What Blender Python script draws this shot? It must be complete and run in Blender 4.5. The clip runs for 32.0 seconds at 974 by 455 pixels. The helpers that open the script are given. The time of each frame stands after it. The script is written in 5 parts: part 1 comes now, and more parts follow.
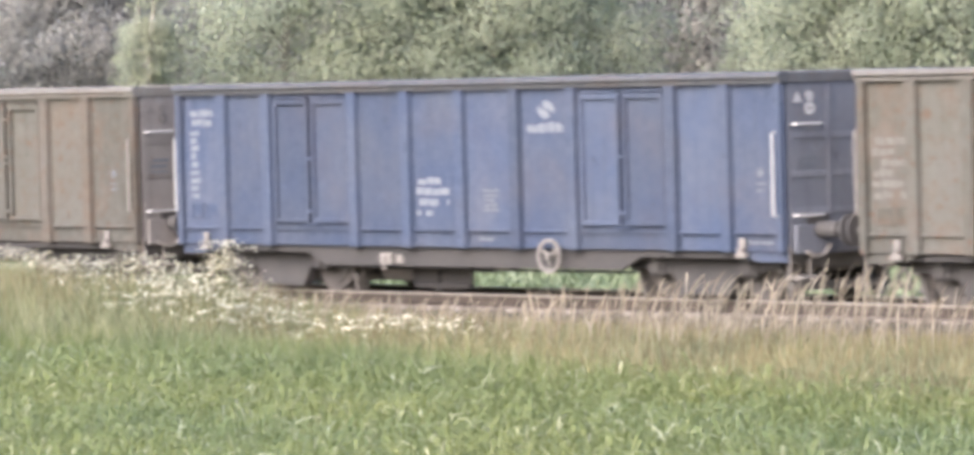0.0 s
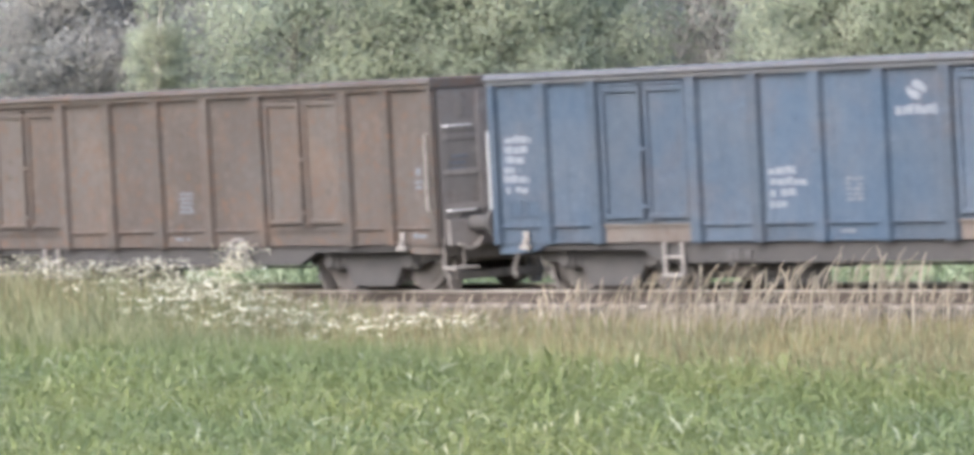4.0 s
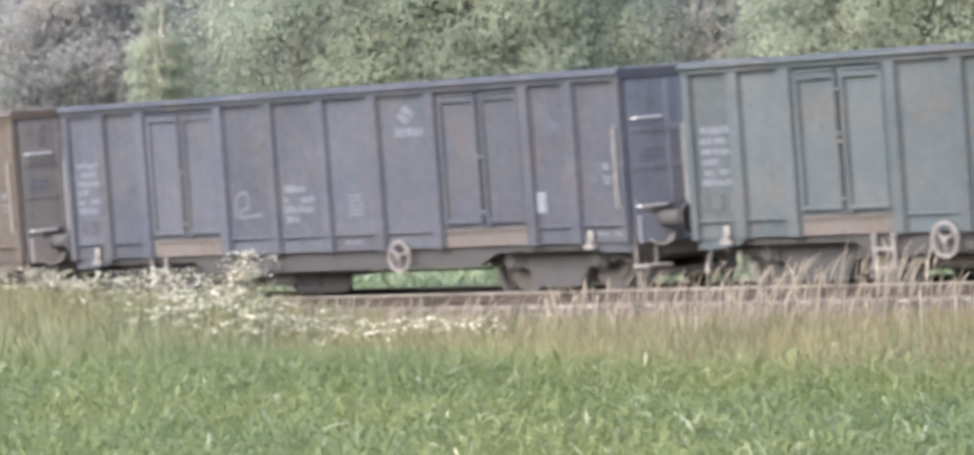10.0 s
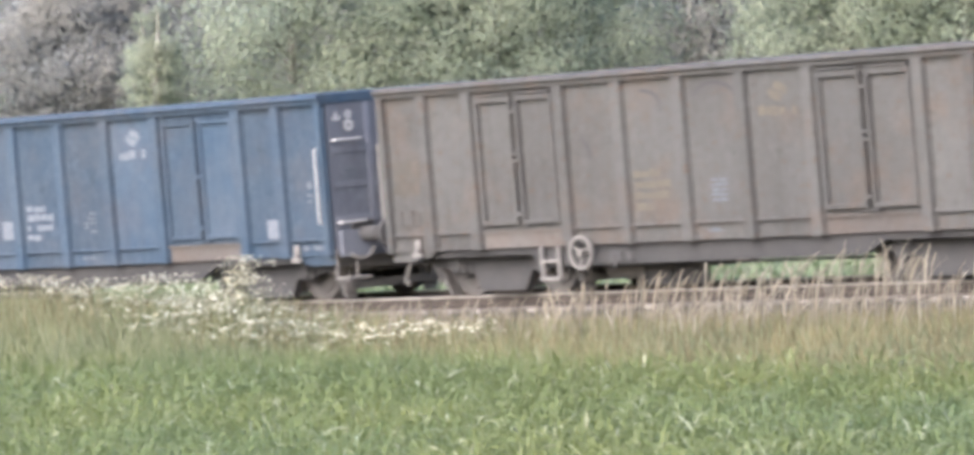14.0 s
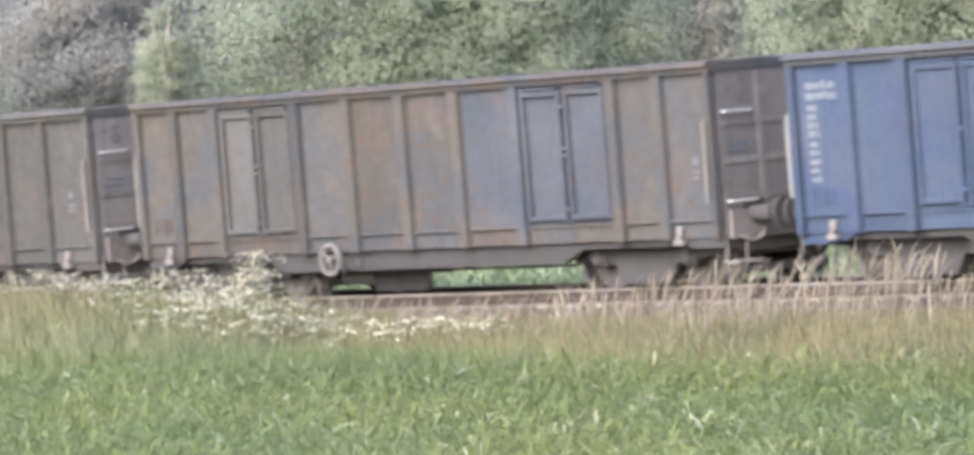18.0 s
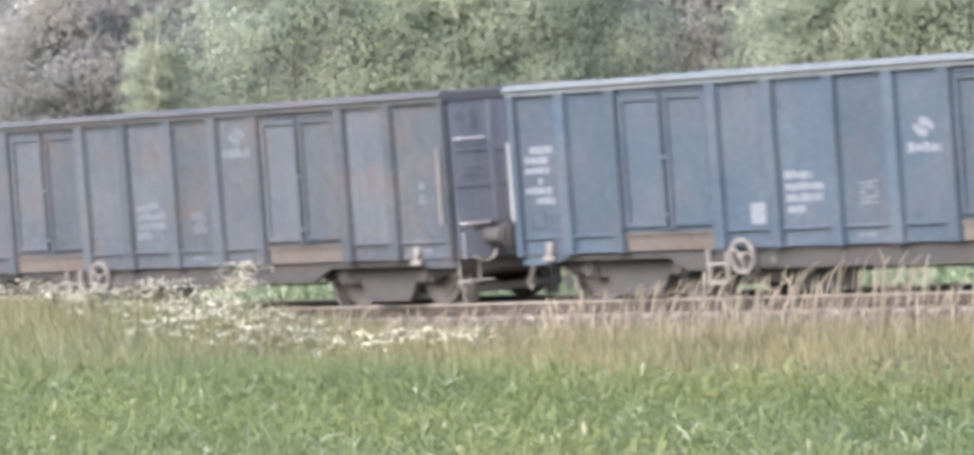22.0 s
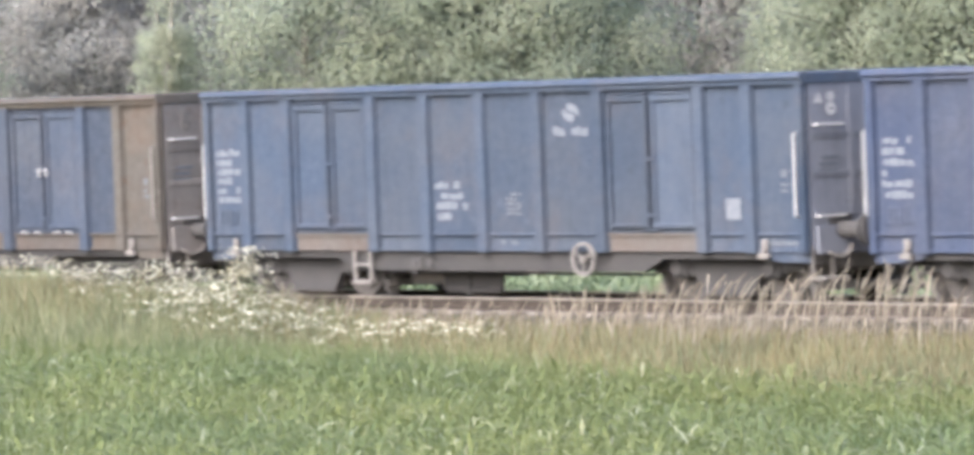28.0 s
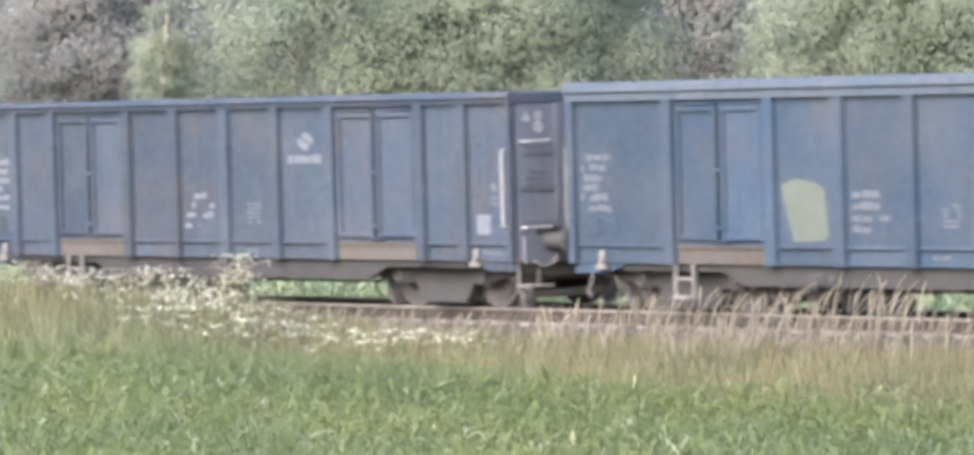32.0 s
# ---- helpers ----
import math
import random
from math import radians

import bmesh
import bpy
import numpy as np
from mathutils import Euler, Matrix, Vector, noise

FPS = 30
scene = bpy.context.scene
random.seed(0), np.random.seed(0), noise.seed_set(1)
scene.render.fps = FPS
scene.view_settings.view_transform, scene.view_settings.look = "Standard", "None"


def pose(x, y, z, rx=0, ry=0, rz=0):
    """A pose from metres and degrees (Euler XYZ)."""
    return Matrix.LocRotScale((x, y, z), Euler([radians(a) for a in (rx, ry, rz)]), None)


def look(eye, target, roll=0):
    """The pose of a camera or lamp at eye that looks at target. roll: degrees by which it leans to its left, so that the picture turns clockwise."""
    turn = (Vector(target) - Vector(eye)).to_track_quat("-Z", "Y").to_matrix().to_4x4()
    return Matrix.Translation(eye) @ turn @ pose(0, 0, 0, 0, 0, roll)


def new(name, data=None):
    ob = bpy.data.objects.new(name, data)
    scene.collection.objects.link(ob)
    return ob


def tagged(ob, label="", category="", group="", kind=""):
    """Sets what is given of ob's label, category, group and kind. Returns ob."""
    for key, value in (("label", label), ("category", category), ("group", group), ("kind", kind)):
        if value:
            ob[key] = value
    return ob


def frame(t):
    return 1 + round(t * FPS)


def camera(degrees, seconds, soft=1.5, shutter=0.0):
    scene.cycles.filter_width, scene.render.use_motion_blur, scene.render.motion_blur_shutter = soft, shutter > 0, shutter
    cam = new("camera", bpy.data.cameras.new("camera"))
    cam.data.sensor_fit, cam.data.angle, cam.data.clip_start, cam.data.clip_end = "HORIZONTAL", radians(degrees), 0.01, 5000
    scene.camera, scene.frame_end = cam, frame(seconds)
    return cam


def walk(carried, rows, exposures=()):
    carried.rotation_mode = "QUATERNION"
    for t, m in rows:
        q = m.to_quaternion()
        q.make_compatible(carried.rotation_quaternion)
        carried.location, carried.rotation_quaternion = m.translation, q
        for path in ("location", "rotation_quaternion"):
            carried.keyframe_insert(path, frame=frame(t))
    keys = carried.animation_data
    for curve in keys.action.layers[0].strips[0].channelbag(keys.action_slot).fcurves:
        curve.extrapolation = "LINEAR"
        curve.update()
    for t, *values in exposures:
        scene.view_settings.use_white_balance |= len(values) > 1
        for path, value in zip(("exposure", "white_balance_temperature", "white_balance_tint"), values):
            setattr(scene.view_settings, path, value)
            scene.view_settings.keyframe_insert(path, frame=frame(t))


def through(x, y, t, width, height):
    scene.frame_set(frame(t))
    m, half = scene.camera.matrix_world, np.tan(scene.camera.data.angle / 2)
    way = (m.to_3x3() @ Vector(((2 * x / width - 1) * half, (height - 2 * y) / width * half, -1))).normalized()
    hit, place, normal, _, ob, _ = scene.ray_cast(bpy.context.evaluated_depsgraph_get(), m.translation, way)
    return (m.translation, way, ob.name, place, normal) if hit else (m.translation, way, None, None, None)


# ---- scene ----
FOV = 10.547
cam = camera(FOV, 32.0, soft=3.9, shutter=0.2)

# The track runs along x, the train goes towards +x; rail tops lie at z = 0.
EYE = Vector((55.57, -48.2, 3.25))
HEADING = 49.95
AIM = [
    (0, 0.195, -1.752, -1.500), (0.5, 0.158, -1.748, -1.524), (1, 0.151, -1.704, -1.668), (1.5, 0.148, -1.676, -1.762),
    (2, 0.125, -1.687, -1.963), (2.5, 0.108, -1.725, -2.233), (3, 0.098, -1.765, -2.419), (3.5, 0.076, -1.774, -2.692),
    (5.5, -0.001, -1.841, -3.444), (6, -0.018, -1.841, -3.555), (6.5, -0.030, -1.823, -3.832), (7, -0.023, -1.824, -4.072),
    (7.5, -0.036, -1.819, -4.196), (8, -0.027, -1.812, -4.328), (8.5, -0.027, -1.815, -4.387), (9, 0.000, -1.775, -4.354),
    (9.5, -0.010, -1.758, -4.285), (10, -0.005, -1.757, -4.238), (10.5, -0.002, -1.755, -4.470), (11, 0.001, -1.741, -4.521),
    (11.5, -0.011, -1.742, -4.581), (12, -0.008, -1.728, -4.656), (12.5, -0.005, -1.729, -4.745), (13, 0.002, -1.729, -4.864),
    (13.5, 0.013, -1.736, -4.797), (14, 0.020, -1.729, -4.776), (14.5, 0.012, -1.728, -4.814), (16.5, -0.088, -1.789, -4.655),
    (17, -0.112, -1.782, -4.857), (17.5, -0.098, -1.781, -4.763), (18, -0.096, -1.754, -4.551), (18.5, -0.078, -1.717, -4.441),
    (19, -0.071, -1.714, -4.522), (19.5, -0.053, -1.714, -4.744), (20, -0.032, -1.719, -4.934), (20.5, -0.011, -1.713, -5.018),
    (21, -0.009, -1.699, -4.817), (21.5, 0.013, -1.676, -4.520), (22, 0.039, -1.646, -4.330), (22.5, 0.053, -1.602, -4.211),
    (23, 0.071, -1.586, -3.874), (23.5, 0.072, -1.590, -3.606), (24, 0.069, -1.606, -3.491), (24.5, 0.076, -1.599, -3.473),
    (25, 0.062, -1.585, -3.297), (25.5, 0.053, -1.593, -3.244), (27.5, -0.029, -1.696, -2.210), (28, -0.026, -1.704, -2.122),
    (28.5, 0.004, -1.701, -2.314), (29, 0.008, -1.665, -2.157), (29.5, 0.001, -1.659, -2.086), (30, 0.017, -1.634, -1.877),
    (30.5, 0.036, -1.620, -2.024), (31, 0.047, -1.621, -2.169), (31.5, 0.053, -1.627, -1.861), (32, 0.051, -1.598, -1.513)]

# the picture brightens and cools a little on the way: seconds, stops, kelvin, tint
EXPOSURES = [(0, 1.47, 6150, 16), (1, 1.30, 6000, 12), (3, 1.28, 5900, 12), (6, 1.32, 5900, 12), (13, 1.34, 5900, 13), (20, 1.38, 5900, 13), (25, 1.41, 5950, 13), (29, 1.40, 5950, 13), (32, 1.34, 5900, 12)]


def aim(turn, tilt, roll):
    """The camera's pose: degrees to the right of its heading, upwards, and roll."""
    a, b = radians(HEADING - turn), radians(tilt)
    way = Vector((-math.sin(a) * math.cos(b), math.cos(a) * math.cos(b), math.sin(b)))
    return look(EYE, EYE + way, roll)


walk(cam, [(t, aim(a, b, c)) for t, a, b, c in AIM], EXPOSURES)

# ---- light ----
SUN_UP, SUN_FROM = 36, 283          # elevation; bearing in degrees, counted from +x towards +y
world = bpy.data.worlds.new("sky")
scene.world = world
world.use_nodes = True
sky = world.node_tree.nodes.new("ShaderNodeTexSky")
sky.sky_type, sky.sun_disc = "NISHITA", False
sky.sun_elevation, sky.sun_rotation = radians(SUN_UP), radians(90 - SUN_FROM)
sky.air_density, sky.dust_density, sky.ozone_density = 1.0, 6.0, 1.0
world.node_tree.links.new(sky.outputs[0], world.node_tree.nodes["Background"].inputs[0])
world.node_tree.nodes["Background"].inputs[1].default_value = 0.16
sun = new("sun", bpy.data.lights.new("sun", "SUN"))
sun.data.energy, sun.data.angle, sun.data.color = 1.5, radians(64), (0.97, 0.975, 1.0)
sun.matrix_world = look((40 * math.cos(radians(SUN_FROM)), 40 * math.sin(radians(SUN_FROM)), 60),
                        (40 * math.cos(radians(SUN_FROM)) - math.cos(radians(SUN_FROM)) * math.cos(radians(SUN_UP)),
                         40 * math.sin(radians(SUN_FROM)) - math.sin(radians(SUN_FROM)) * math.cos(radians(SUN_UP)),
                         60 - math.sin(radians(SUN_UP))))


# ---- materials ----
def material(name, rough=0.7, metal=0.0):
    m = bpy.data.materials.new(name)
    m.use_nodes = True
    bsdf = m.node_tree.nodes["Principled BSDF"]
    bsdf.inputs["Roughness"].default_value, bsdf.inputs["Metallic"].default_value = rough, metal
    return m, m.node_tree.nodes, m.node_tree.links, bsdf


def noise_node(nodes, links, vec, scale, detail=4.0, rough=0.6):
    n = nodes.new("ShaderNodeTexNoise")
    n.inputs["Scale"].default_value, n.inputs["Detail"].default_value, n.inputs["Roughness"].default_value = scale, detail, rough
    if vec:
        links.new(vec, n.inputs["Vector"])
    return n.outputs["Fac"]


def ramp(nodes, links, fac, stops):
    r = nodes.new("ShaderNodeValToRGB")
    while len(r.color_ramp.elements) < len(stops):
        r.color_ramp.elements.new(0.5)
    for e, (p, c) in zip(r.color_ramp.elements, stops):
        e.position, e.color = p, (*c, 1) if len(c) == 3 else c
    links.new(fac, r.inputs[0])
    return r.outputs[0]


def mix(nodes, links, fac, a, b, kind="MIX"):
    n = nodes.new("ShaderNodeMix")
    n.data_type, n.blend_type = "RGBA", kind
    for sock, v in ((n.inputs[0], fac), (n.inputs[6], a), (n.inputs[7], b)):
        if isinstance(v, (int, float)):
            sock.default_value = v
        elif isinstance(v, tuple):
            sock.default_value = (*v, 1)
        else:
            links.new(v, sock)
    return n.outputs[2]


def bump(nodes, links, bsdf, fac, strength, distance):
    b = nodes.new("ShaderNodeBump")
    b.inputs["Strength"].default_value, b.inputs["Distance"].default_value = strength, distance
    links.new(fac, b.inputs["Height"])
    links.new(b.outputs[0], bsdf.inputs["Normal"])


def grey(v):
    return (v, v, v)


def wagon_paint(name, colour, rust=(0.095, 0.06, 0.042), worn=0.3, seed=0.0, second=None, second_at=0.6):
    """Old wagon paint: faded patches, run-down streaks, rust and coal dust. second: an older colour that shows in large patches."""
    # every coat is scaled down to balance it against the exposure
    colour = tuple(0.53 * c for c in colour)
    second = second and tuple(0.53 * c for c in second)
    m, nodes, links, bsdf = material(name, 0.62)
    tc = nodes.new("ShaderNodeTexCoord")
    mp = nodes.new("ShaderNodeMapping")
    mp.inputs["Location"].default_value = (seed * 7.3, seed * 3.1, seed * 1.7)
    links.new(tc.outputs["Object"], mp.inputs[0])
    v = mp.outputs[0]
    st = nodes.new("ShaderNodeMapping")
    st.inputs["Scale"].default_value = (6.0, 6.0, 0.5)
    links.new(v, st.inputs[0])
    big = noise_node(nodes, links, v, 0.8, 3)
    fine = noise_node(nodes, links, v, 7.0, 5, 0.7)
    streak = noise_node(nodes, links, st.outputs[0], 1.0, 5, 0.7)
    pale = tuple(0.72 * c + 0.28 * (0.33 * sum(colour)) + 0.016 for c in colour)
    col = mix(nodes, links, ramp(nodes, links, big, ((0.35, grey(0)), (0.7, grey(1)))), colour, pale)
    if second:
        col = mix(nodes, links, ramp(nodes, links, big, ((second_at - 0.05, grey(0)), (second_at + 0.04, grey(1)))), col, second)
    info = nodes.new("ShaderNodeObjectInfo")
    tone = ramp(nodes, links, info.outputs["Random"], ((0.0, grey(0.80)), (1.0, grey(1.16))))
    col = mix(nodes, links, 1.0, col, tone, "MULTIPLY")
    dark = tuple(0.5 * c for c in colour)
    col = mix(nodes, links, ramp(nodes, links, streak, ((0.52, grey(0)), (0.75, grey(0.55)))), col, dark)
    blot = noise_node(nodes, links, v, 1.1, 6, 0.72)
    col = mix(nodes, links, ramp(nodes, links, blot, ((0.50, grey(0)), (0.72, grey(min(0.7, 1.3 * worn))))), col, (0.105, 0.072, 0.052))
    lo = 0.74 - 0.36 * worn
    col = mix(nodes, links, ramp(nodes, links, fine, ((lo, grey(0)), (lo + 0.1, grey(0.85)))), col, rust)
    # rubbed pale scuffs and small dark stains
    scuff = noise_node(nodes, links, v, 2.1, 6, 0.74)
    col = mix(nodes, links, ramp(nodes, links, scuff, ((0.57, grey(0)), (0.70, grey(0.5)))), col, tuple(1.22 * c + 0.032 for c in colour))
    stain = noise_node(nodes, links, v, 3.3, 4, 0.7)
    col = mix(nodes, links, ramp(nodes, links, stain, ((0.30, grey(0.5)), (0.37, grey(0)))), col, tuple(0.45 * c for c in colour))
    links.new(col, bsdf.inputs["Base Color"])
    links.new(ramp(nodes, links, fine, ((0.3, grey(0.5)), (0.7, grey(0.85)))), bsdf.inputs["Roughness"])
    dent = noise_node(nodes, links, v, 1.6, 2, 0.5)
    both = nodes.new("ShaderNodeMath")
    both.operation, both.inputs[1].default_value = "MULTIPLY_ADD", 6.0
    links.new(dent, both.inputs[0])
    links.new(fine, both.inputs[2])
    bump(nodes, links, bsdf, both.outputs[0], 0.35, 0.012)
    return m


def mottled(name, a, b, scale=4.0, rough=0.8, metal=0.0, strength=0.3, distance=0.01):
    m, nodes, links, bsdf = material(name, rough, metal)
    tc = nodes.new("ShaderNodeTexCoord")
    n1 = noise_node(nodes, links, tc.outputs["Object"], scale, 5, 0.65)
    n2 = noise_node(nodes, links, tc.outputs["Object"], scale * 9, 3, 0.6)
    col = mix(nodes, links, ramp(nodes, links, n1, ((0.35, grey(0)), (0.65, grey(1)))), a, b)
    col = mix(nodes, links, ramp(nodes, links, n2, ((0.3, grey(0)), (0.8, grey(0.35)))), col, tuple(0.55 * c for c in a))
    links.new(col, bsdf.inputs["Base Color"])
    bump(nodes, links, bsdf, n2, strength, distance)
    return m


def plant(name, stops, rough=0.55, through=0.35, scale=0.5, shade=(0.84, 0.87, 0.88), light=(1.12, 1.09, 1.03)):
    """Leaves: each one takes its own tone, in patches some metres wide, and lets light through."""
    m, nodes, links, bsdf = material(name, rough)
    geo = nodes.new("ShaderNodeNewGeometry")
    patch = noise_node(nodes, links, geo.outputs["Position"], scale, 3)
    col = ramp(nodes, links, geo.outputs["Random Per Island"], stops)
    col = mix(nodes, links, 1.0, col, ramp(nodes, links, patch, ((0.35, shade), (0.65, light))), "MULTIPLY")
    links.new(col, bsdf.inputs["Base Color"])
    tr = nodes.new("ShaderNodeBsdfTranslucent")
    links.new(col, tr.inputs[0])
    mx = nodes.new("ShaderNodeMixShader")
    mx.inputs[0].default_value = through
    links.new(bsdf.outputs[0], mx.inputs[1])
    links.new(tr.outputs[0], mx.inputs[2])
    links.new(mx.outputs[0], nodes["Material Output"].inputs[0])
    return m


STEEL_DARK = mottled("dusty_dark_steel", (0.052, 0.051, 0.053), (0.071, 0.067, 0.066), 3.0, 0.8)
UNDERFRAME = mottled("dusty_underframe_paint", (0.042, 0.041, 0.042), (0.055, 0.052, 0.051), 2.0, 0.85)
# parts deep in shadow: brightening put into a paler steel colour
SHADE_LIFT_STEEL = mottled("shade_lifted_steel", (0.15, 0.144, 0.138), (0.205, 0.19, 0.18), 3.0, 0.9)
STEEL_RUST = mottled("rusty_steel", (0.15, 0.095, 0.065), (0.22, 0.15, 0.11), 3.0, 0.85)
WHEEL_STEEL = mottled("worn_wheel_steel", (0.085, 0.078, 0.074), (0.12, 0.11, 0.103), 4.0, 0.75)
RAIL_TOP = mottled("rusty_rail_steel", (0.052, 0.041, 0.034), (0.085, 0.068, 0.056), 6.0, 0.8)
RAIL_HEAD = mottled("worn_rail_steel", (0.30, 0.275, 0.25), (0.40, 0.37, 0.335), 3.0, 0.45, 0.2)
SLEEPER = mottled("weathered_sleeper", (0.208, 0.182, 0.156), (0.325, 0.293, 0.260), 3.0, 0.9)
BALLAST = mottled("brown_ballast", (0.083, 0.075, 0.063), (0.162, 0.143, 0.117), 5.0, 0.95, 0, 0.8, 0.03)
WHITE = mottled("worn_white_paint", (0.42, 0.42, 0.42), (0.32, 0.32, 0.34), 6.0, 0.6)
MARK = mottled("worn_lettering_paint", (0.188, 0.202, 0.228), (0.123, 0.138, 0.170), 14.0, 0.7)
FADED = mottled("faded_pale_paint", (0.132, 0.145, 0.17), (0.094, 0.104, 0.125), 9.0, 0.7)
FADED_WARM = mottled("faded_warm_paint", (0.150, 0.142, 0.134), (0.112, 0.105, 0.098), 9.0, 0.7)
PALE_STEEL = mottled("pale_grey_paint", (0.240, 0.224, 0.212), (0.160, 0.148, 0.136), 6.0, 0.65)
YELLOW_GREEN = mottled("faded_lime_paint", (0.104, 0.121, 0.107), (0.129, 0.142, 0.121), 3.0, 0.75)
OCHRE_MARK = mottled("faded_ochre_lettering", (0.124, 0.107, 0.082), (0.093, 0.082, 0.067), 9.0, 0.7)
GRAFFITI_DARK = mottled("dark_spray_paint", (0.043, 0.041, 0.046), (0.066, 0.059, 0.063), 4.0, 0.7)
GRAFFITI_GREY = mottled("silver_spray_paint", (0.099, 0.099, 0.102), (0.126, 0.126, 0.129), 4.0, 0.6)

# last two maize stops: glints put into the colour of a few leaves
CROP = plant("maize_leaf", ((0.0, (0.165, 0.205, 0.088)), (0.6, (0.190, 0.228, 0.100)), (0.95, (0.225, 0.258, 0.122)), (0.965, (0.42, 0.44, 0.33)), (1.0, (0.54, 0.55, 0.45))), 0.4, 0.45, 0.22, (0.88, 0.95, 1.0), (1.14, 1.07, 0.88))
GRASS_GREEN = plant("verge_grass", ((0.0, (0.12, 0.145, 0.075)), (0.5, (0.235, 0.262, 0.148)), (0.9, (0.33, 0.34, 0.215)), (1.0, (0.48, 0.47, 0.33))), 0.7, 0.4)
GRASS_DRY = plant("dry_grass", ((0.0, (0.11, 0.09, 0.046)), (0.5, (0.225, 0.193, 0.105)), (0.9, (0.31, 0.268, 0.16)), (1.0, (0.45, 0.40, 0.275))), 0.8, 0.3)
SEED_HEAD = plant("seed_head", ((0.0, (0.22, 0.19, 0.15)), (0.6, (0.30, 0.265, 0.215)), (1.0, (0.43, 0.39, 0.33))), 0.85, 0.2)
PETAL = plant("white_petal", ((0.0, (0.48, 0.45, 0.32)), (0.5, (0.63, 0.60, 0.48)), (1.0, (0.82, 0.80, 0.70))), 0.6, 0.25)
WEED = plant("weed_leaf", ((0.0, (0.19, 0.24, 0.13)), (0.6, (0.24, 0.29, 0.165)), (1.0, (0.34, 0.38, 0.25))), 0.55, 0.4)
# a veil of haze is put into these tree leaf colours, far paler than foliage
HAZED_LEAVES = [plant("hazed_leaf_silver", ((0.0, (0.426, 0.458, 0.360)), (0.8, (0.480, 0.514, 0.406)), (1.0, (0.528, 0.558, 0.450))), 0.8, 0.74),
          plant("hazed_leaf_green", ((0.0, (0.462, 0.504, 0.390)), (0.8, (0.510, 0.552, 0.430)), (1.0, (0.540, 0.582, 0.456))), 0.8, 0.76),
          plant("hazed_leaf_dark", ((0.0, (0.456, 0.450, 0.432)), (0.8, (0.492, 0.486, 0.466)), (1.0, (0.528, 0.526, 0.502))), 0.8, 0.76)]
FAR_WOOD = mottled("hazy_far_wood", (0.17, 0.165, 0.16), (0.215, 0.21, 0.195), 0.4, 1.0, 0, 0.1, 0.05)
BARK = mottled("grey_bark", (0.20, 0.195, 0.165), (0.26, 0.25, 0.215), 4.0, 0.9)


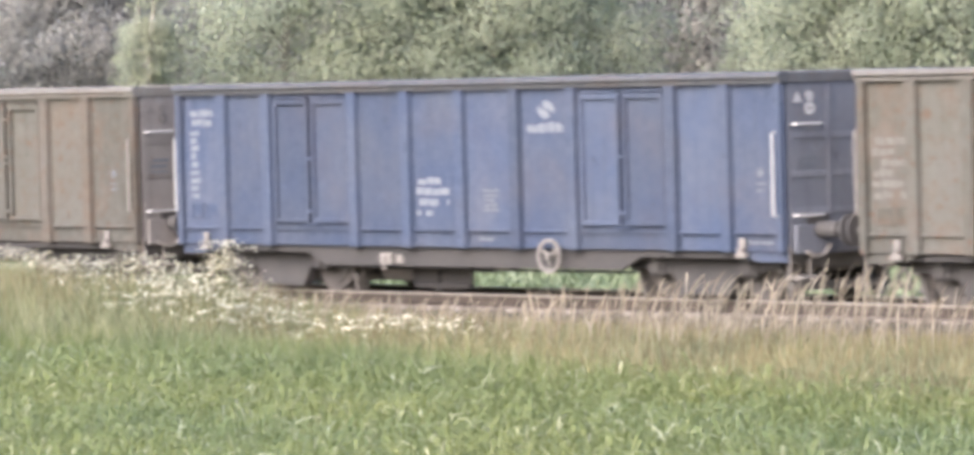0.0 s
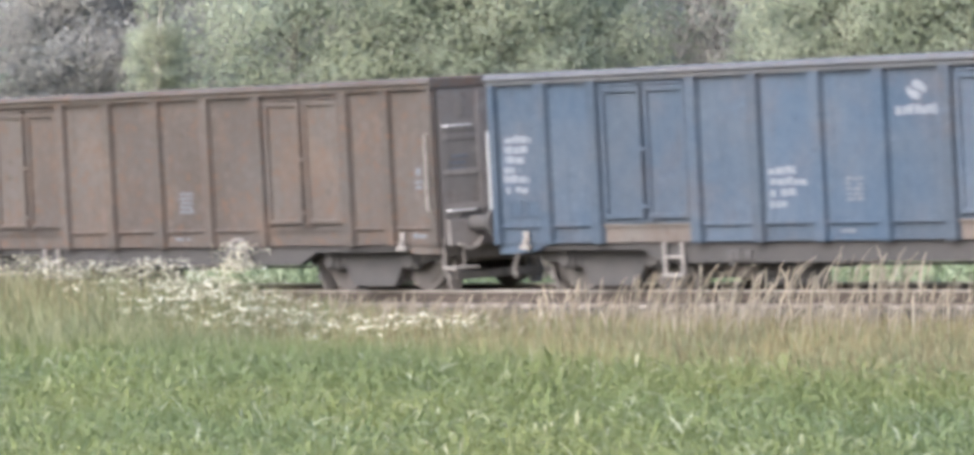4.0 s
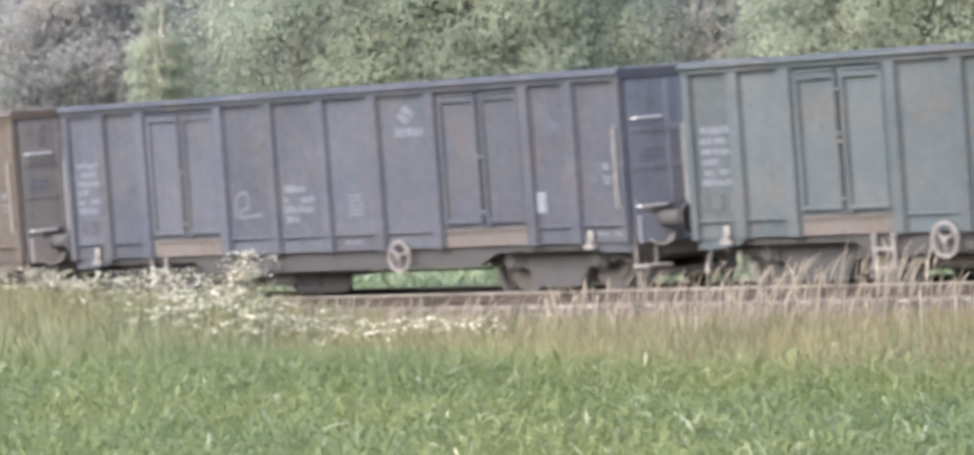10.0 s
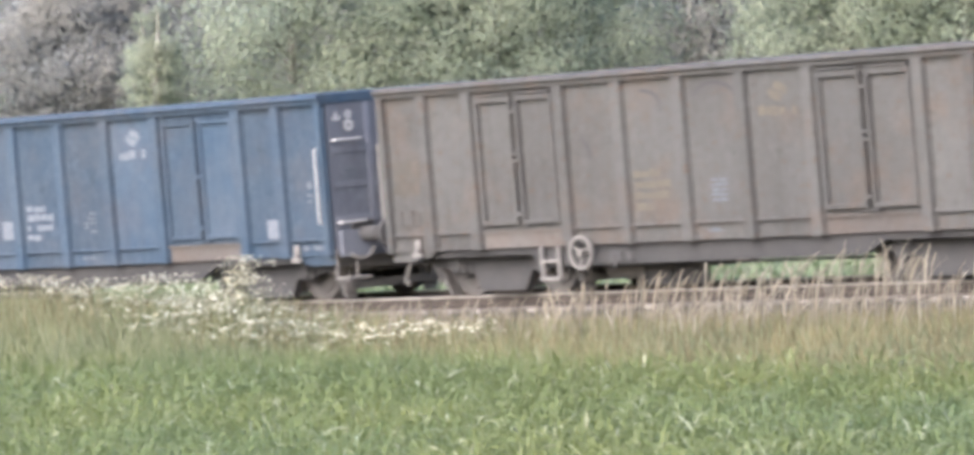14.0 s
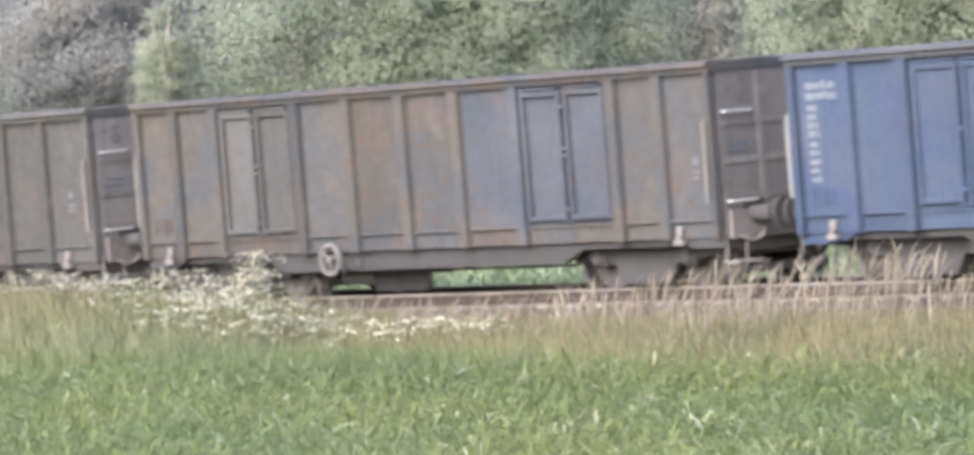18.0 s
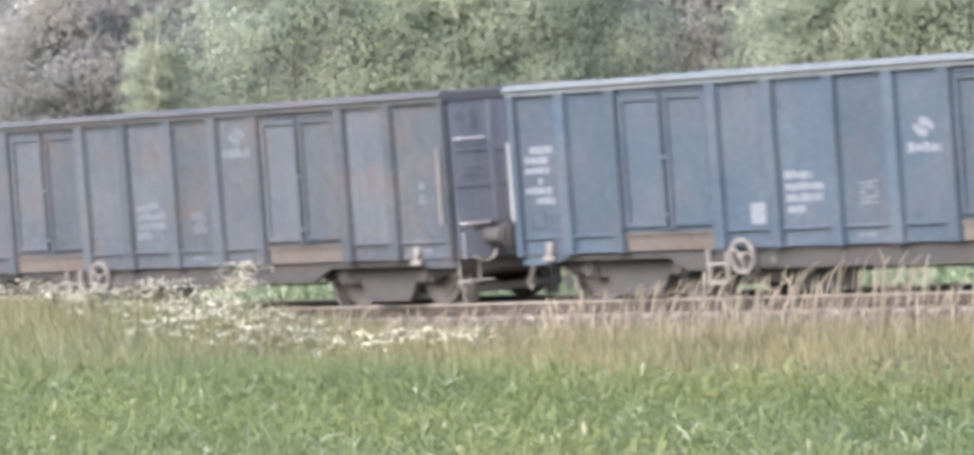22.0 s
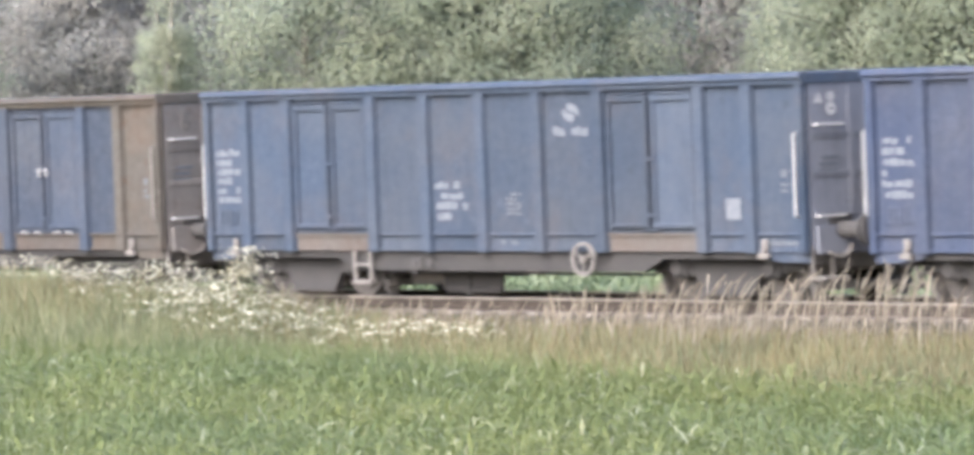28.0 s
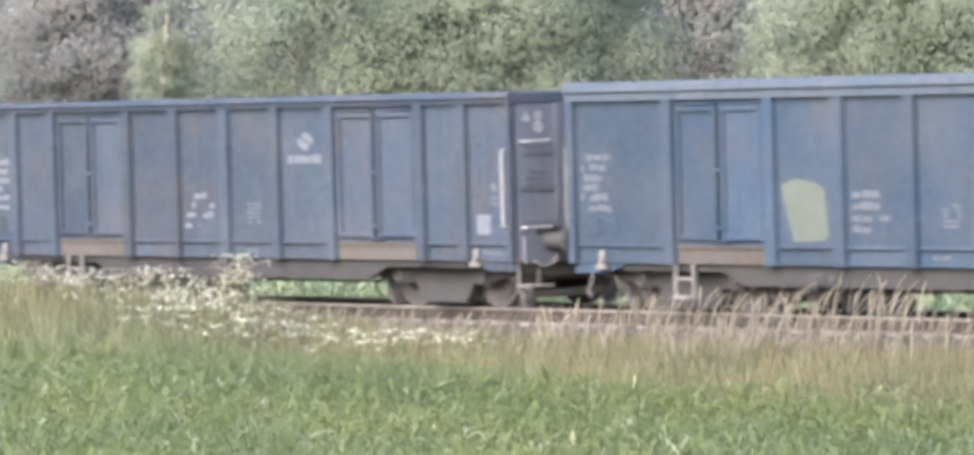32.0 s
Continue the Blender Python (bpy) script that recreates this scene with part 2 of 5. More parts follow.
# ---- mesh helpers ----
class Buf:
    """Collects vertices and faces of one mesh."""

    def __init__(self):
        self.v, self.f = [], []

    def add(self, verts, faces):
        n = len(self.v)
        self.v += [tuple(p) for p in verts]
        self.f += [tuple(i + n for i in f) for f in faces]
        return self

    def box(self, x0, x1, y0, y1, z0, z1, c=0.0):
        """A box; c: width of its chamfered edges."""
        if c <= 0:
            return self.add([(x, y, z) for x in (x0, x1) for y in (y0, y1) for z in (z0, z1)],
                            [(0, 1, 3, 2), (4, 6, 7, 5), (0, 4, 5, 1), (2, 3, 7, 6), (0, 2, 6, 4), (1, 5, 7, 3)])
        bm = bmesh.new()
        bmesh.ops.create_cube(bm, size=1.0, matrix=Matrix.Translation(((x0 + x1) / 2, (y0 + y1) / 2, (z0 + z1) / 2))
                              @ Matrix.Diagonal((x1 - x0, y1 - y0, z1 - z0, 1)))
        bmesh.ops.bevel(bm, geom=bm.edges[:], offset=c, segments=1, affect="EDGES")
        bm.verts.index_update()
        self.add([v.co[:] for v in bm.verts], [[v.index for v in f.verts] for f in bm.faces])
        bm.free()
        return self

    def prism(self, profile, axis, a, b):
        """A closed profile of 2D points swept along an axis from a to b."""
        put = {"x": lambda p, t: (t, p[0], p[1]), "y": lambda p, t: (p[0], t, p[1]), "z": lambda p, t: (p[0], p[1], t)}[axis]
        n = len(profile)
        return self.add([put(p, a) for p in profile] + [put(p, b) for p in profile],
                        [tuple(range(n))[::-1], tuple(range(n, 2 * n))] + [(i, (i + 1) % n, n + (i + 1) % n, n + i) for i in range(n)])

    def disc(self, centre, axis, radius, depth, n=16, inner=0.0):
        """A cylinder, or a ring, round an axis."""
        ring = [(math.cos(2 * math.pi * i / n), math.sin(2 * math.pi * i / n)) for i in range(n)]
        put = {"x": lambda p, t: (t, p[0], p[1]), "y": lambda p, t: (p[0], t, p[1]), "z": lambda p, t: (p[0], p[1], t)}[axis]
        vs = []
        for r in ((radius,) if not inner else (radius, inner)):
            for s in (-depth / 2, depth / 2):
                vs += [put((p[0] * r, p[1] * r), s) for p in ring]
        vs = [(x + centre[0], y + centre[1], z + centre[2]) for x, y, z in vs]
        if not inner:
            fs = [tuple(range(n))[::-1], tuple(range(n, 2 * n))] + [(i, (i + 1) % n, n + (i + 1) % n, n + i) for i in range(n)]
        else:
            fs = []
            for i in range(n):
                j = (i + 1) % n
                fs += [(i, j, n + j, n + i), (2 * n + j, 2 * n + i, 3 * n + i, 3 * n + j), (j, i, 2 * n + i, 2 * n + j), (n + i, n + j, 3 * n + j, 3 * n + i)]
        return self.add(vs, fs)

    def tube(self, points, radius, n=6):
        """A round bar along a line of points."""
        pts = [Vector(p) for p in points]
        vs, fs = [], []
        for i, p in enumerate(pts):
            d = (pts[min(i + 1, len(pts) - 1)] - pts[max(i - 1, 0)]).normalized()
            s = d.cross(Vector((0.31, 0.87, 0.38))).normalized()
            u = d.cross(s)
            r = radius[i] if isinstance(radius, (list, tuple)) else radius
            vs += [p + (s * math.cos(2 * math.pi * k / n) + u * math.sin(2 * math.pi * k / n)) * r for k in range(n)]
        for i in range(len(pts) - 1):
            fs += [(i * n + k, i * n + (k + 1) % n, (i + 1) * n + (k + 1) % n, (i + 1) * n + k) for k in range(n)]
        fs += [tuple(range(n))[::-1], tuple(range((len(pts) - 1) * n, len(pts) * n))]
        return self.add(vs, fs)

    def mesh(self, name):
        me = bpy.data.meshes.new(name)
        me.from_pydata(self.v, [], self.f)
        me.materials.append(None)
        me.update()
        return me


MESHES = {}


def shared(key, build):
    """The mesh of that key, built on first use."""
    if key not in MESHES:
        b = Buf()
        build(b)
        MESHES[key] = b.mesh(str(key[0] if isinstance(key, tuple) else key))
    return MESHES[key]


def part(name, mesh, mat, parent=None, label="", at=None):
    """Links a mesh as one object with its own material, under a thing or a part."""
    if isinstance(mesh, Buf):
        mesh = mesh.mesh(name)
    ob = new(name, mesh)
    ob.material_slots[0].link = "OBJECT"
    ob.material_slots[0].material = mat
    if parent:
        ob.parent = parent
    if at is not None:
        ob.matrix_basis = at if isinstance(at, Matrix) else Matrix.Translation(at)
    if label:
        tagged(ob, label)
    return ob


def big_mesh(name, verts, faces, mat):
    """One mesh from numpy arrays: verts (n, 3) and quads or triangles (m, k)."""
    me = bpy.data.meshes.new(name)
    me.vertices.add(len(verts))
    me.vertices.foreach_set("co", np.ascontiguousarray(verts, dtype=np.float32).ravel())
    m, k = faces.shape
    me.loops.add(m * k)
    me.loops.foreach_set("vertex_index", np.ascontiguousarray(faces, dtype=np.int32).ravel())
    me.polygons.add(m)
    me.polygons.foreach_set("loop_start", np.arange(0, m * k, k, dtype=np.int32))
    me.update(calc_edges=True)
    me.materials.append(mat)
    return me


def blades(roots, height, width, lean, rng, bend=0.6, steps=3, head=None):
    """Grass-like blades: arrays of root points, heights, widths and leans (fraction of the height). Returns verts and quads.
    head: (start, width) gives the upper part a swollen seed head."""
    n = len(roots)
    a = rng.uniform(0, 2 * np.pi, n)
    face = rng.uniform(0, np.pi, n)
    out = np.stack([np.cos(a), np.sin(a)], 1) * (lean * height)[:, None]
    side = np.stack([np.cos(face), np.sin(face)], 1)
    vs = np.empty((n, (steps + 1) * 2, 3))
    for i in range(steps + 1):
        f = i / steps
        w = width * (1 - f) ** 0.7 * (1.0 if i else 0.8)
        if head is not None:
            w = np.where(f < head[0], width * 0.35, head[1] * (1.02 - f) ** 0.5)
        c = np.empty((n, 3))
        c[:, :2] = roots[:, :2] + out * (f ** (1 + bend))
        c[:, 2] = roots[:, 2] + height * (f - 0.35 * lean * f ** 3)
        vs[:, 2 * i, :] = c
        vs[:, 2 * i + 1, :] = c
        vs[:, 2 * i, :2] -= side * w[:, None] / 2
        vs[:, 2 * i + 1, :2] += side * w[:, None] / 2
    q = np.array([[2 * i, 2 * i + 1, 2 * i + 3, 2 * i + 2] for i in range(steps)])
    fs = (q[None] + (np.arange(n) * (steps + 1) * 2)[:, None, None]).reshape(-1, 4)
    return vs.reshape(-1, 3), fs


def leaf_arcs(roots, length, width, rise, droop, rng, steps=4):
    """Broad arching leaves: they rise at an angle from the root, bend over and taper to a tip."""
    n = len(roots)
    a = rng.uniform(0, 2 * np.pi, n)
    out = np.stack([np.cos(a), np.sin(a)], 1)
    side = np.stack([-np.sin(a), np.cos(a)], 1)
    twist = rng.normal(0, 0.35, n)
    vs = np.empty((n, (steps + 1) * 2, 3))
    for i in range(steps + 1):
        f = i / steps
        w = width * (0.55 if i == 0 else max(0.06, (1 - f ** 2.2)))
        r = length * (np.cos(rise) * f + 0.12 * f * f)
        c = np.column_stack([roots[:, :2] + out * r[:, None], roots[:, 2] + length * (np.sin(rise) * f - droop * f * f)])
        for k, s in ((0, -0.5), (1, 0.5)):
            vs[:, 2 * i + k, :2] = c[:, :2] + side * (s * w * np.cos(twist))[:, None]
            vs[:, 2 * i + k, 2] = c[:, 2] + s * w * np.sin(twist)
    q = np.array([[2 * i, 2 * i + 1, 2 * i + 3, 2 * i + 2] for i in range(steps)])
    return vs.reshape(-1, 3), (q[None] + (np.arange(n) * (steps + 1) * 2)[:, None, None]).reshape(-1, 4)


def join(chunks):
    vs, fs, n = [], [], 0
    for v, f in chunks:
        vs.append(v)
        fs.append(f + n)
        n += len(v)
    return np.concatenate(vs), np.concatenate(fs)


# ---- ground, field and verge ----
def ground_z(y):
    """Height of the earth across the track."""
    return np.interp(y, [-16, -9, -7.5, -6, -3.4, -2.5, 2.5, 4, 8, 30], [-0.92, -0.92, -0.8, -0.62, -0.55, -0.6, -0.6, -0.7, -0.85, -0.8])


def build_ground():
    ys = [-3000, -600, -120, -40, -16, -12, -9, -7.5, -6, -5, -3.4, -2.5, 2.5, 4, 8, 16, 30, 60, 120, 600, 3000]
    xs = [-3000, -800, -200, -80] + list(range(-60, 100, 4)) + [120, 200, 800, 3000]
    vs = np.array([(x, y, float(ground_z(y))) for x in xs for y in ys])
    ny = len(ys)
    fs = np.array([(i * ny + j, (i + 1) * ny + j, (i + 1) * ny + j + 1, i * ny + j + 1) for i in range(len(xs) - 1) for j in range(ny - 1)])
    m, nodes, links, bsdf = material("field_earth", 0.95)
    geo = nodes.new("ShaderNodeNewGeometry")
    n1 = noise_node(nodes, links, geo.outputs["Position"], 0.25, 5, 0.7)
    n2 = noise_node(nodes, links, geo.outputs["Position"], 9.0, 4, 0.7)
    col = mix(nodes, links, ramp(nodes, links, n1, ((0.35, grey(0)), (0.65, grey(1)))), (0.13, 0.17, 0.06), (0.2, 0.2, 0.09))
    col = mix(nodes, links, ramp(nodes, links, n2, ((0.4, grey(0)), (0.75, grey(0.7)))), col, (0.12, 0.10, 0.06))
    links.new(col, bsdf.inputs["Base Color"])
    bump(nodes, links, bsdf, n2, 0.6, 0.08)
    ob = new("ground", big_mesh("ground", vs, fs, m))
    tagged(ob, "flat green and earthy farmland reaching to the horizon", "ground", kind="structure")


def build_track():
    rng = np.random.default_rng(3)
    # ballast bed with loose stones on it
    b = Buf().prism([(-2.6, -0.64), (-1.75, -0.16), (1.75, -0.16), (2.6, -0.64)], "x", -130, 90)
    bed = part("ballast_bed", b, BALLAST)
    tagged(bed, "brown stone ballast bed under the rails", "ballast", kind="structure")
    n = 26000
    x, y = rng.uniform(-24, 18, n), rng.uniform(-2.5, 1.5, n)
    z = np.interp(y, [-2.6, -1.75, 1.75, 2.6], [-0.62, -0.152, -0.152, -0.62])
    r = rng.uniform(0.02, 0.045, n)
    tet = np.array([(1, 0, -0.5), (-0.5, 0.87, -0.5), (-0.5, -0.87, -0.5), (0.1, 0.1, 0.9)])
    a = rng.uniform(0, 6.28, n)
    ca, sa = np.cos(a)[:, None], np.sin(a)[:, None]
    vs = np.stack([x[:, None] + r[:, None] * (ca * tet[:, 0] - sa * tet[:, 1]), y[:, None] + r[:, None] * (sa * tet[:, 0] + ca * tet[:, 1]),
                   z[:, None] + r[:, None] * tet[:, 2] * 1.2 + 0.01], 2).reshape(-1, 3)
    fs = (np.array([[0, 1, 3], [1, 2, 3], [2, 0, 3]])[None] + (np.arange(n) * 4)[:, None, None]).reshape(-1, 3)
    st = new("ballast_stones", big_mesh("ballast_stones", vs, fs, BALLAST))
    tagged(st, "loose brown ballast stones beside the rails", "stones", kind="stuff")
    for y in (-0.7525, 0.7525):
        prof = [(y - 0.07, -0.17), (y + 0.07, -0.17), (y + 0.07, -0.155), (y + 0.012, -0.135), (y + 0.012, -0.04), (y + 0.036, -0.03),
                (y + 0.036, -0.004), (y + 0.03, 0), (y - 0.03, 0), (y - 0.036, -0.004), (y - 0.036, -0.03), (y - 0.012, -0.04), (y - 0.012, -0.135), (y - 0.07, -0.155)]
        rail = part("rail", Buf().prism(prof, "x", -130, 90), RAIL_TOP, at=(0, 0, 0.08))
        tagged(rail, "rusty brown steel rail with a worn top", "rail", "rails", "structure")
        part("rail_head", Buf().prism([(y - 0.0375, -0.031), (y + 0.0375, -0.031), (y + 0.0385, -0.005), (y + 0.031, 0.0005), (y - 0.031, 0.0005), (y - 0.0385, -0.005)], "x", -130, 90), RAIL_HEAD, rail, "worn pale rail head")
    sl = shared("sleeper", lambda b: b.box(-0.12, 0.12, -1.3, 1.3, -0.33, -0.172, 0.02))
    for i in range(110):
        ob = part("sleeper", sl, SLEEPER, at=(-48 + 0.6 * i, 0, 0.08))
        tagged(ob, "weathered brown railway sleeper half sunk in ballast", "sleeper", "sleepers of the track")


def build_vegetation():
    rng = np.random.default_rng(11)

    # maize field before the track: plants in rows, each with arching leaves
    def maize(x0, x1, y0, y1, row, gap, hgt):
        ys = np.arange(y0, y1, row)
        xs = np.arange(x0, x1, gap)
        gx, gy = np.meshgrid(xs, ys)
        p = np.stack([gx.ravel() + rng.normal(0, gap * 0.3, gx.size), gy.ravel() + rng.normal(0, 0.07, gx.size)], 1)
        n = len(p)
        z = ground_z(p[:, 1])
        h = hgt * rng.uniform(0.75, 1.15, n)
        chunks = []
        for k in range(9):
            roots = np.column_stack([p, z + h * (0.12 + 0.075 * k)])
            length = h * rng.uniform(0.34, 0.72, n)
            chunks.append(leaf_arcs(roots, length, rng.uniform(0.016, 0.034, n), rng.uniform(0.45, 1.35, n), rng.uniform(0.3, 1.0, n), rng, 3))
        return join(chunks)

    near = join([maize(-12, 34, -19.5, -6.9, 0.30, 0.15, 0.60)])
    ob = new("maize_crop", big_mesh("maize_crop", *near, CROP))
    tagged(ob, "dense young green maize with arching leaves", "crop", kind="stuff")
    far = join([maize(-50, -12, -22, -8.5, 0.75, 0.7, 0.65), maize(34, 60, -32, -8.5, 0.75, 0.7, 0.65), maize(-12, 34, -32, -19.6, 0.75, 0.6, 0.65)])
    ob = new("outer_maize_crop", big_mesh("outer_maize_crop", *far, CROP))
    tagged(ob, "outer rows of green maize in the field", "crop", kind="stuff")

    # verge: knee-high grass, taller on one side, between the crop and the ballast
    def scatter(n, x0, x1, y0, y1):
        x, y = rng.uniform(x0, x1, n), rng.uniform(y0, y1, n)
        return x, y

    def tall(x):
        return np.interp(x, [-12, -7.8, -5, -3.6, -1.5, 0.4, 4, 14], [1.42, 1.38, 1.29, 1.17, 0.91, 0.67, 0.60, 0.56])

    def verge_edge(x):
        return np.interp(x, [-20, -6, 5, 15, 30], [-5.4, -5.9, -6.8, -8.6, -9.0])

    def low_front(y):
        return np.interp(y, [-8.8, -6.5, -5.2, -4.2, -3.0, -2.4], [0.62, 0.68, 0.86, 1.0, 0.95, 0.82])

    x, y = scatter(70000, -16, 22, -8.8, -2.4)
    keep = y > verge_edge(x) + rng.normal(0, 0.35, len(x))
    x, y = x[keep], y[keep]
    h = tall(x) * rng.uniform(0.55, 1.04, len(x)) * low_front(y)
    ob = new("verge_grass", big_mesh("verge_grass", *blades(np.column_stack([x, y, ground_z(y)]), h, rng.uniform(0.014, 0.03, len(x)), rng.uniform(0.05, 0.6, len(x)), rng, 0.6, 2), GRASS_GREEN))
    tagged(ob, "tall yellow-green verge grass beside the railway", "grass", kind="stuff")
    x, y = scatter(64000, -16, 22, -8.4, -2.2)
    right = np.interp(x, [-8, -3, 3, 8], [0.6, 1.5, 0.9, 0.2])
    keep = (y > verge_edge(x) + right + rng.normal(0, 0.3, len(x))) & (rng.uniform(0, 1, len(x)) < np.interp(x, [-9, -6, -4, 0, 6], [0.9, 0.6, 0.25, 0.7, 1.0]))
    x, y = x[keep], y[keep]
    h = tall(x) * rng.uniform(0.6, 1.08, len(x)) * low_front(y)
    ob = new("dry_grass", big_mesh("dry_grass", *blades(np.column_stack([x, y, ground_z(y)]), h, rng.uniform(0.013, 0.028, len(x)), rng.uniform(0.05, 0.5, len(x)), rng, 0.6, 2), GRASS_DRY))
    tagged(ob, "straw-coloured dry grass along the ballast", "grass", kind="stuff")

    # greener grass along the crop's edge, and thin dry stems on the ballast shoulder
    x = rng.uniform(-16, 22, 30000)
    y = verge_edge(x) + rng.normal(0.25, 0.45, len(x))
    h = rng.uniform(0.28, 0.58, len(x))
    ob = new("edge_grass", big_mesh("edge_grass", *blades(np.column_stack([x, y, ground_z(y)]), h, rng.uniform(0.012, 0.024, len(x)), rng.uniform(0.1, 0.7, len(x)), rng, 0.6, 2), CROP))
    tagged(ob, "green grass along the edge of the crop", "grass", kind="stuff")
    x, y = rng.uniform(-14, 16, 12000), -1.9 - np.abs(rng.normal(0, 0.45, 12000))
    h = rng.uniform(0.08, 0.40, len(x)) * np.interp(y, [-2.8, -1.85], [1.3, 0.7])
    z = np.interp(y, [-2.6, -1.75, 0], [-0.62, -0.16, -0.16])
    ob = new("shoulder_grass", big_mesh("shoulder_grass", *blades(np.column_stack([x, y, z]), h, rng.uniform(0.008, 0.016, len(x)), rng.uniform(0.05, 0.6, len(x)), rng, 0.6, 2), GRASS_DRY))
    tagged(ob, "thin dry stems growing on the ballast shoulder", "grass", kind="stuff")

    # stalks with seed heads that stand against the wagons, all leaning a little the same way
    def stalks(x, y, h):
        n = len(x)
        g = np.clip(rng.normal(0.2, 0.16, n), -0.2, 0.5) * h
        a = rng.normal(0.7, 0.7, n)
        gz = ground_z(y)
        vs, fs = [], []
        for off in (0.0, np.pi / 2):
            side = np.stack([np.cos(off + a), np.sin(off + a)], 1)
            q = np.empty((n, 18, 3))
            for i in range(9):
                f = i / 8
                w = np.full(n, 0.005) if f < 0.62 else (0.026 * math.sin(math.pi * min(1, (f - 0.5) / 0.56)) ** 0.7 + 0.003) * rng.uniform(0.35, 1.1, n)
                c = np.column_stack([x + np.cos(a) * g * f ** 2.6, y + np.sin(a) * g * f ** 2.6, gz + h * (f - 0.16 * f ** 4)])
                for k, s in ((0, -0.5), (1, 0.5)):
                    q[:, 2 * i + k] = c
                    q[:, 2 * i + k, :2] += side * (s * w)[:, None]
            vs.append(q.reshape(-1, 3))
            fs.append((np.array([[2 * i, 2 * i + 1, 2 * i + 3, 2 * i + 2] for i in range(8)])[None] + (np.arange(n) * 18)[:, None, None]).reshape(-1, 4))
        return join(list(zip(vs, fs)))

    n = 500
    x = np.concatenate([rng.uniform(0.0, 16, 370), rng.normal(7.6, 1.8, 130)])
    x = np.clip(x, 0.0, 16.0)
    top = np.interp(x, [0, 2, 4.3, 6.2, 7.3, 8.5, 9.3, 10.1, 10.8, 11.5, 16], [0.1, 0.18, 0.34, 0.46, 0.56, 0.60, 0.55, 0.66, 0.55, 0.4, 0.4])
    h = (0.72 + 1.15 * top) * rng.uniform(0.5, 1.06, n)
    y = rng.uniform(-4.8, -3.0, n)
    xs, ys, hs = [x, rng.normal(10.1, 0.3, 16), rng.uniform(-3.6, 0.6, 60)], [y, rng.normal(-4.0, 0.15, 16), rng.uniform(-3.6, -2.8, 60)], [h, rng.uniform(1.25, 1.7, 16), rng.uniform(0.75, 1.0, 60)]
    ob = new("seed_head_grass", big_mesh("seed_head_grass", *stalks(np.concatenate(xs), np.concatenate(ys), np.concatenate(hs)), SEED_HEAD))
    tagged(ob, "pale brown grass stalks with long seed heads", "grass", kind="stuff")

    # white wild flowers: flat clusters of small petals on thin stems
    def flowers(n, cx, cy, sx, sy, zlo, zhi, slope=0.0):
        px, py = rng.normal(cx, sx, n), rng.normal(cy, sy, n)
        pz = rng.uniform(zlo, zhi, n) - slope * (px - cx)
        return np.column_stack([px, py, pz])

    pts = np.concatenate([flowers(64, -2.30, -4.0, 0.24, 0.12, 0.55, 0.94), flowers(90, -2.6, -4.0, 0.5, 0.2, 0.28, 0.66),
                          flowers(60, -4.7, -3.8, 0.35, 0.2, 0.50, 0.72, 0.06), flowers(120, -7.0, -3.8, 1.0, 0.2, 0.48, 0.74, 0.05),
                          flowers(170, -2.9, -4.6, 1.25, 0.4, 0.0, 0.50, 0.12), flowers(120, -1.3, -4.7, 1.2, 0.4, -0.12, 0.30, 0.14),
                          flowers(60, 0.8, -4.9, 1.1, 0.4, -0.20, 0.06, 0.03), flowers(30, 3.0, -4.6, 0.9, 0.3, -0.14, 0.03)])
    pts[:, 2] = np.minimum(pts[:, 2], 0.93)
    n = len(pts)
    quads = []
    big = rng.uniform(0.55, 1.25, n)
    for k in range(8):
        a = rng.uniform(0, 2 * np.pi, n)
        c = pts + rng.normal(0, 1, (n, 3)) * np.array([0.062, 0.062, 0.016])
        r = (rng.uniform(0.013, 0.034, n) * big)[:, None]
        u = np.column_stack([np.cos(a), np.sin(a), rng.uniform(-0.5, 0.5, n)]) * r * 1.35
        w = np.column_stack([-np.sin(a), np.cos(a), rng.uniform(-0.5, 0.5, n)]) * r * 0.6
        quads.append(np.stack([c - u, c - w, c + u, c + w], 1).reshape(-1, 3))
    v = np.concatenate(quads)
    ob = new("wild_flower_heads", big_mesh("wild_flower_heads", v, np.arange(len(v)).reshape(-1, 4), PETAL))
    tagged(ob, "drift of small white wild flowers in the verge", "flowers", kind="stuff")
    gz = ground_z(pts[:, 1])
    v, f = blades(np.column_stack([pts[:, :2], gz]), pts[:, 2] - gz, np.full(n, 0.009), np.full(n, 0.02), rng, 0.6, 3)
    ob = new("wild_flower_stems", big_mesh("wild_flower_stems", v, f, GRASS_GREEN))
    tagged(ob, "thin green stems of the white wild flowers", "flower stems", kind="stuff")

    # weeds and crop beyond the track, seen under the wagons
    x, y = scatter(20000, -42, 12, 3.0, 20)
    h = rng.uniform(0.35, 0.85, len(x)) * np.interp(y, [3.0, 5, 9, 22], [0.7, 1.0, 0.9, 1.1])
    root = np.column_stack([x, y, ground_z(y) + rng.uniform(0, 0.35, len(x)) * h])
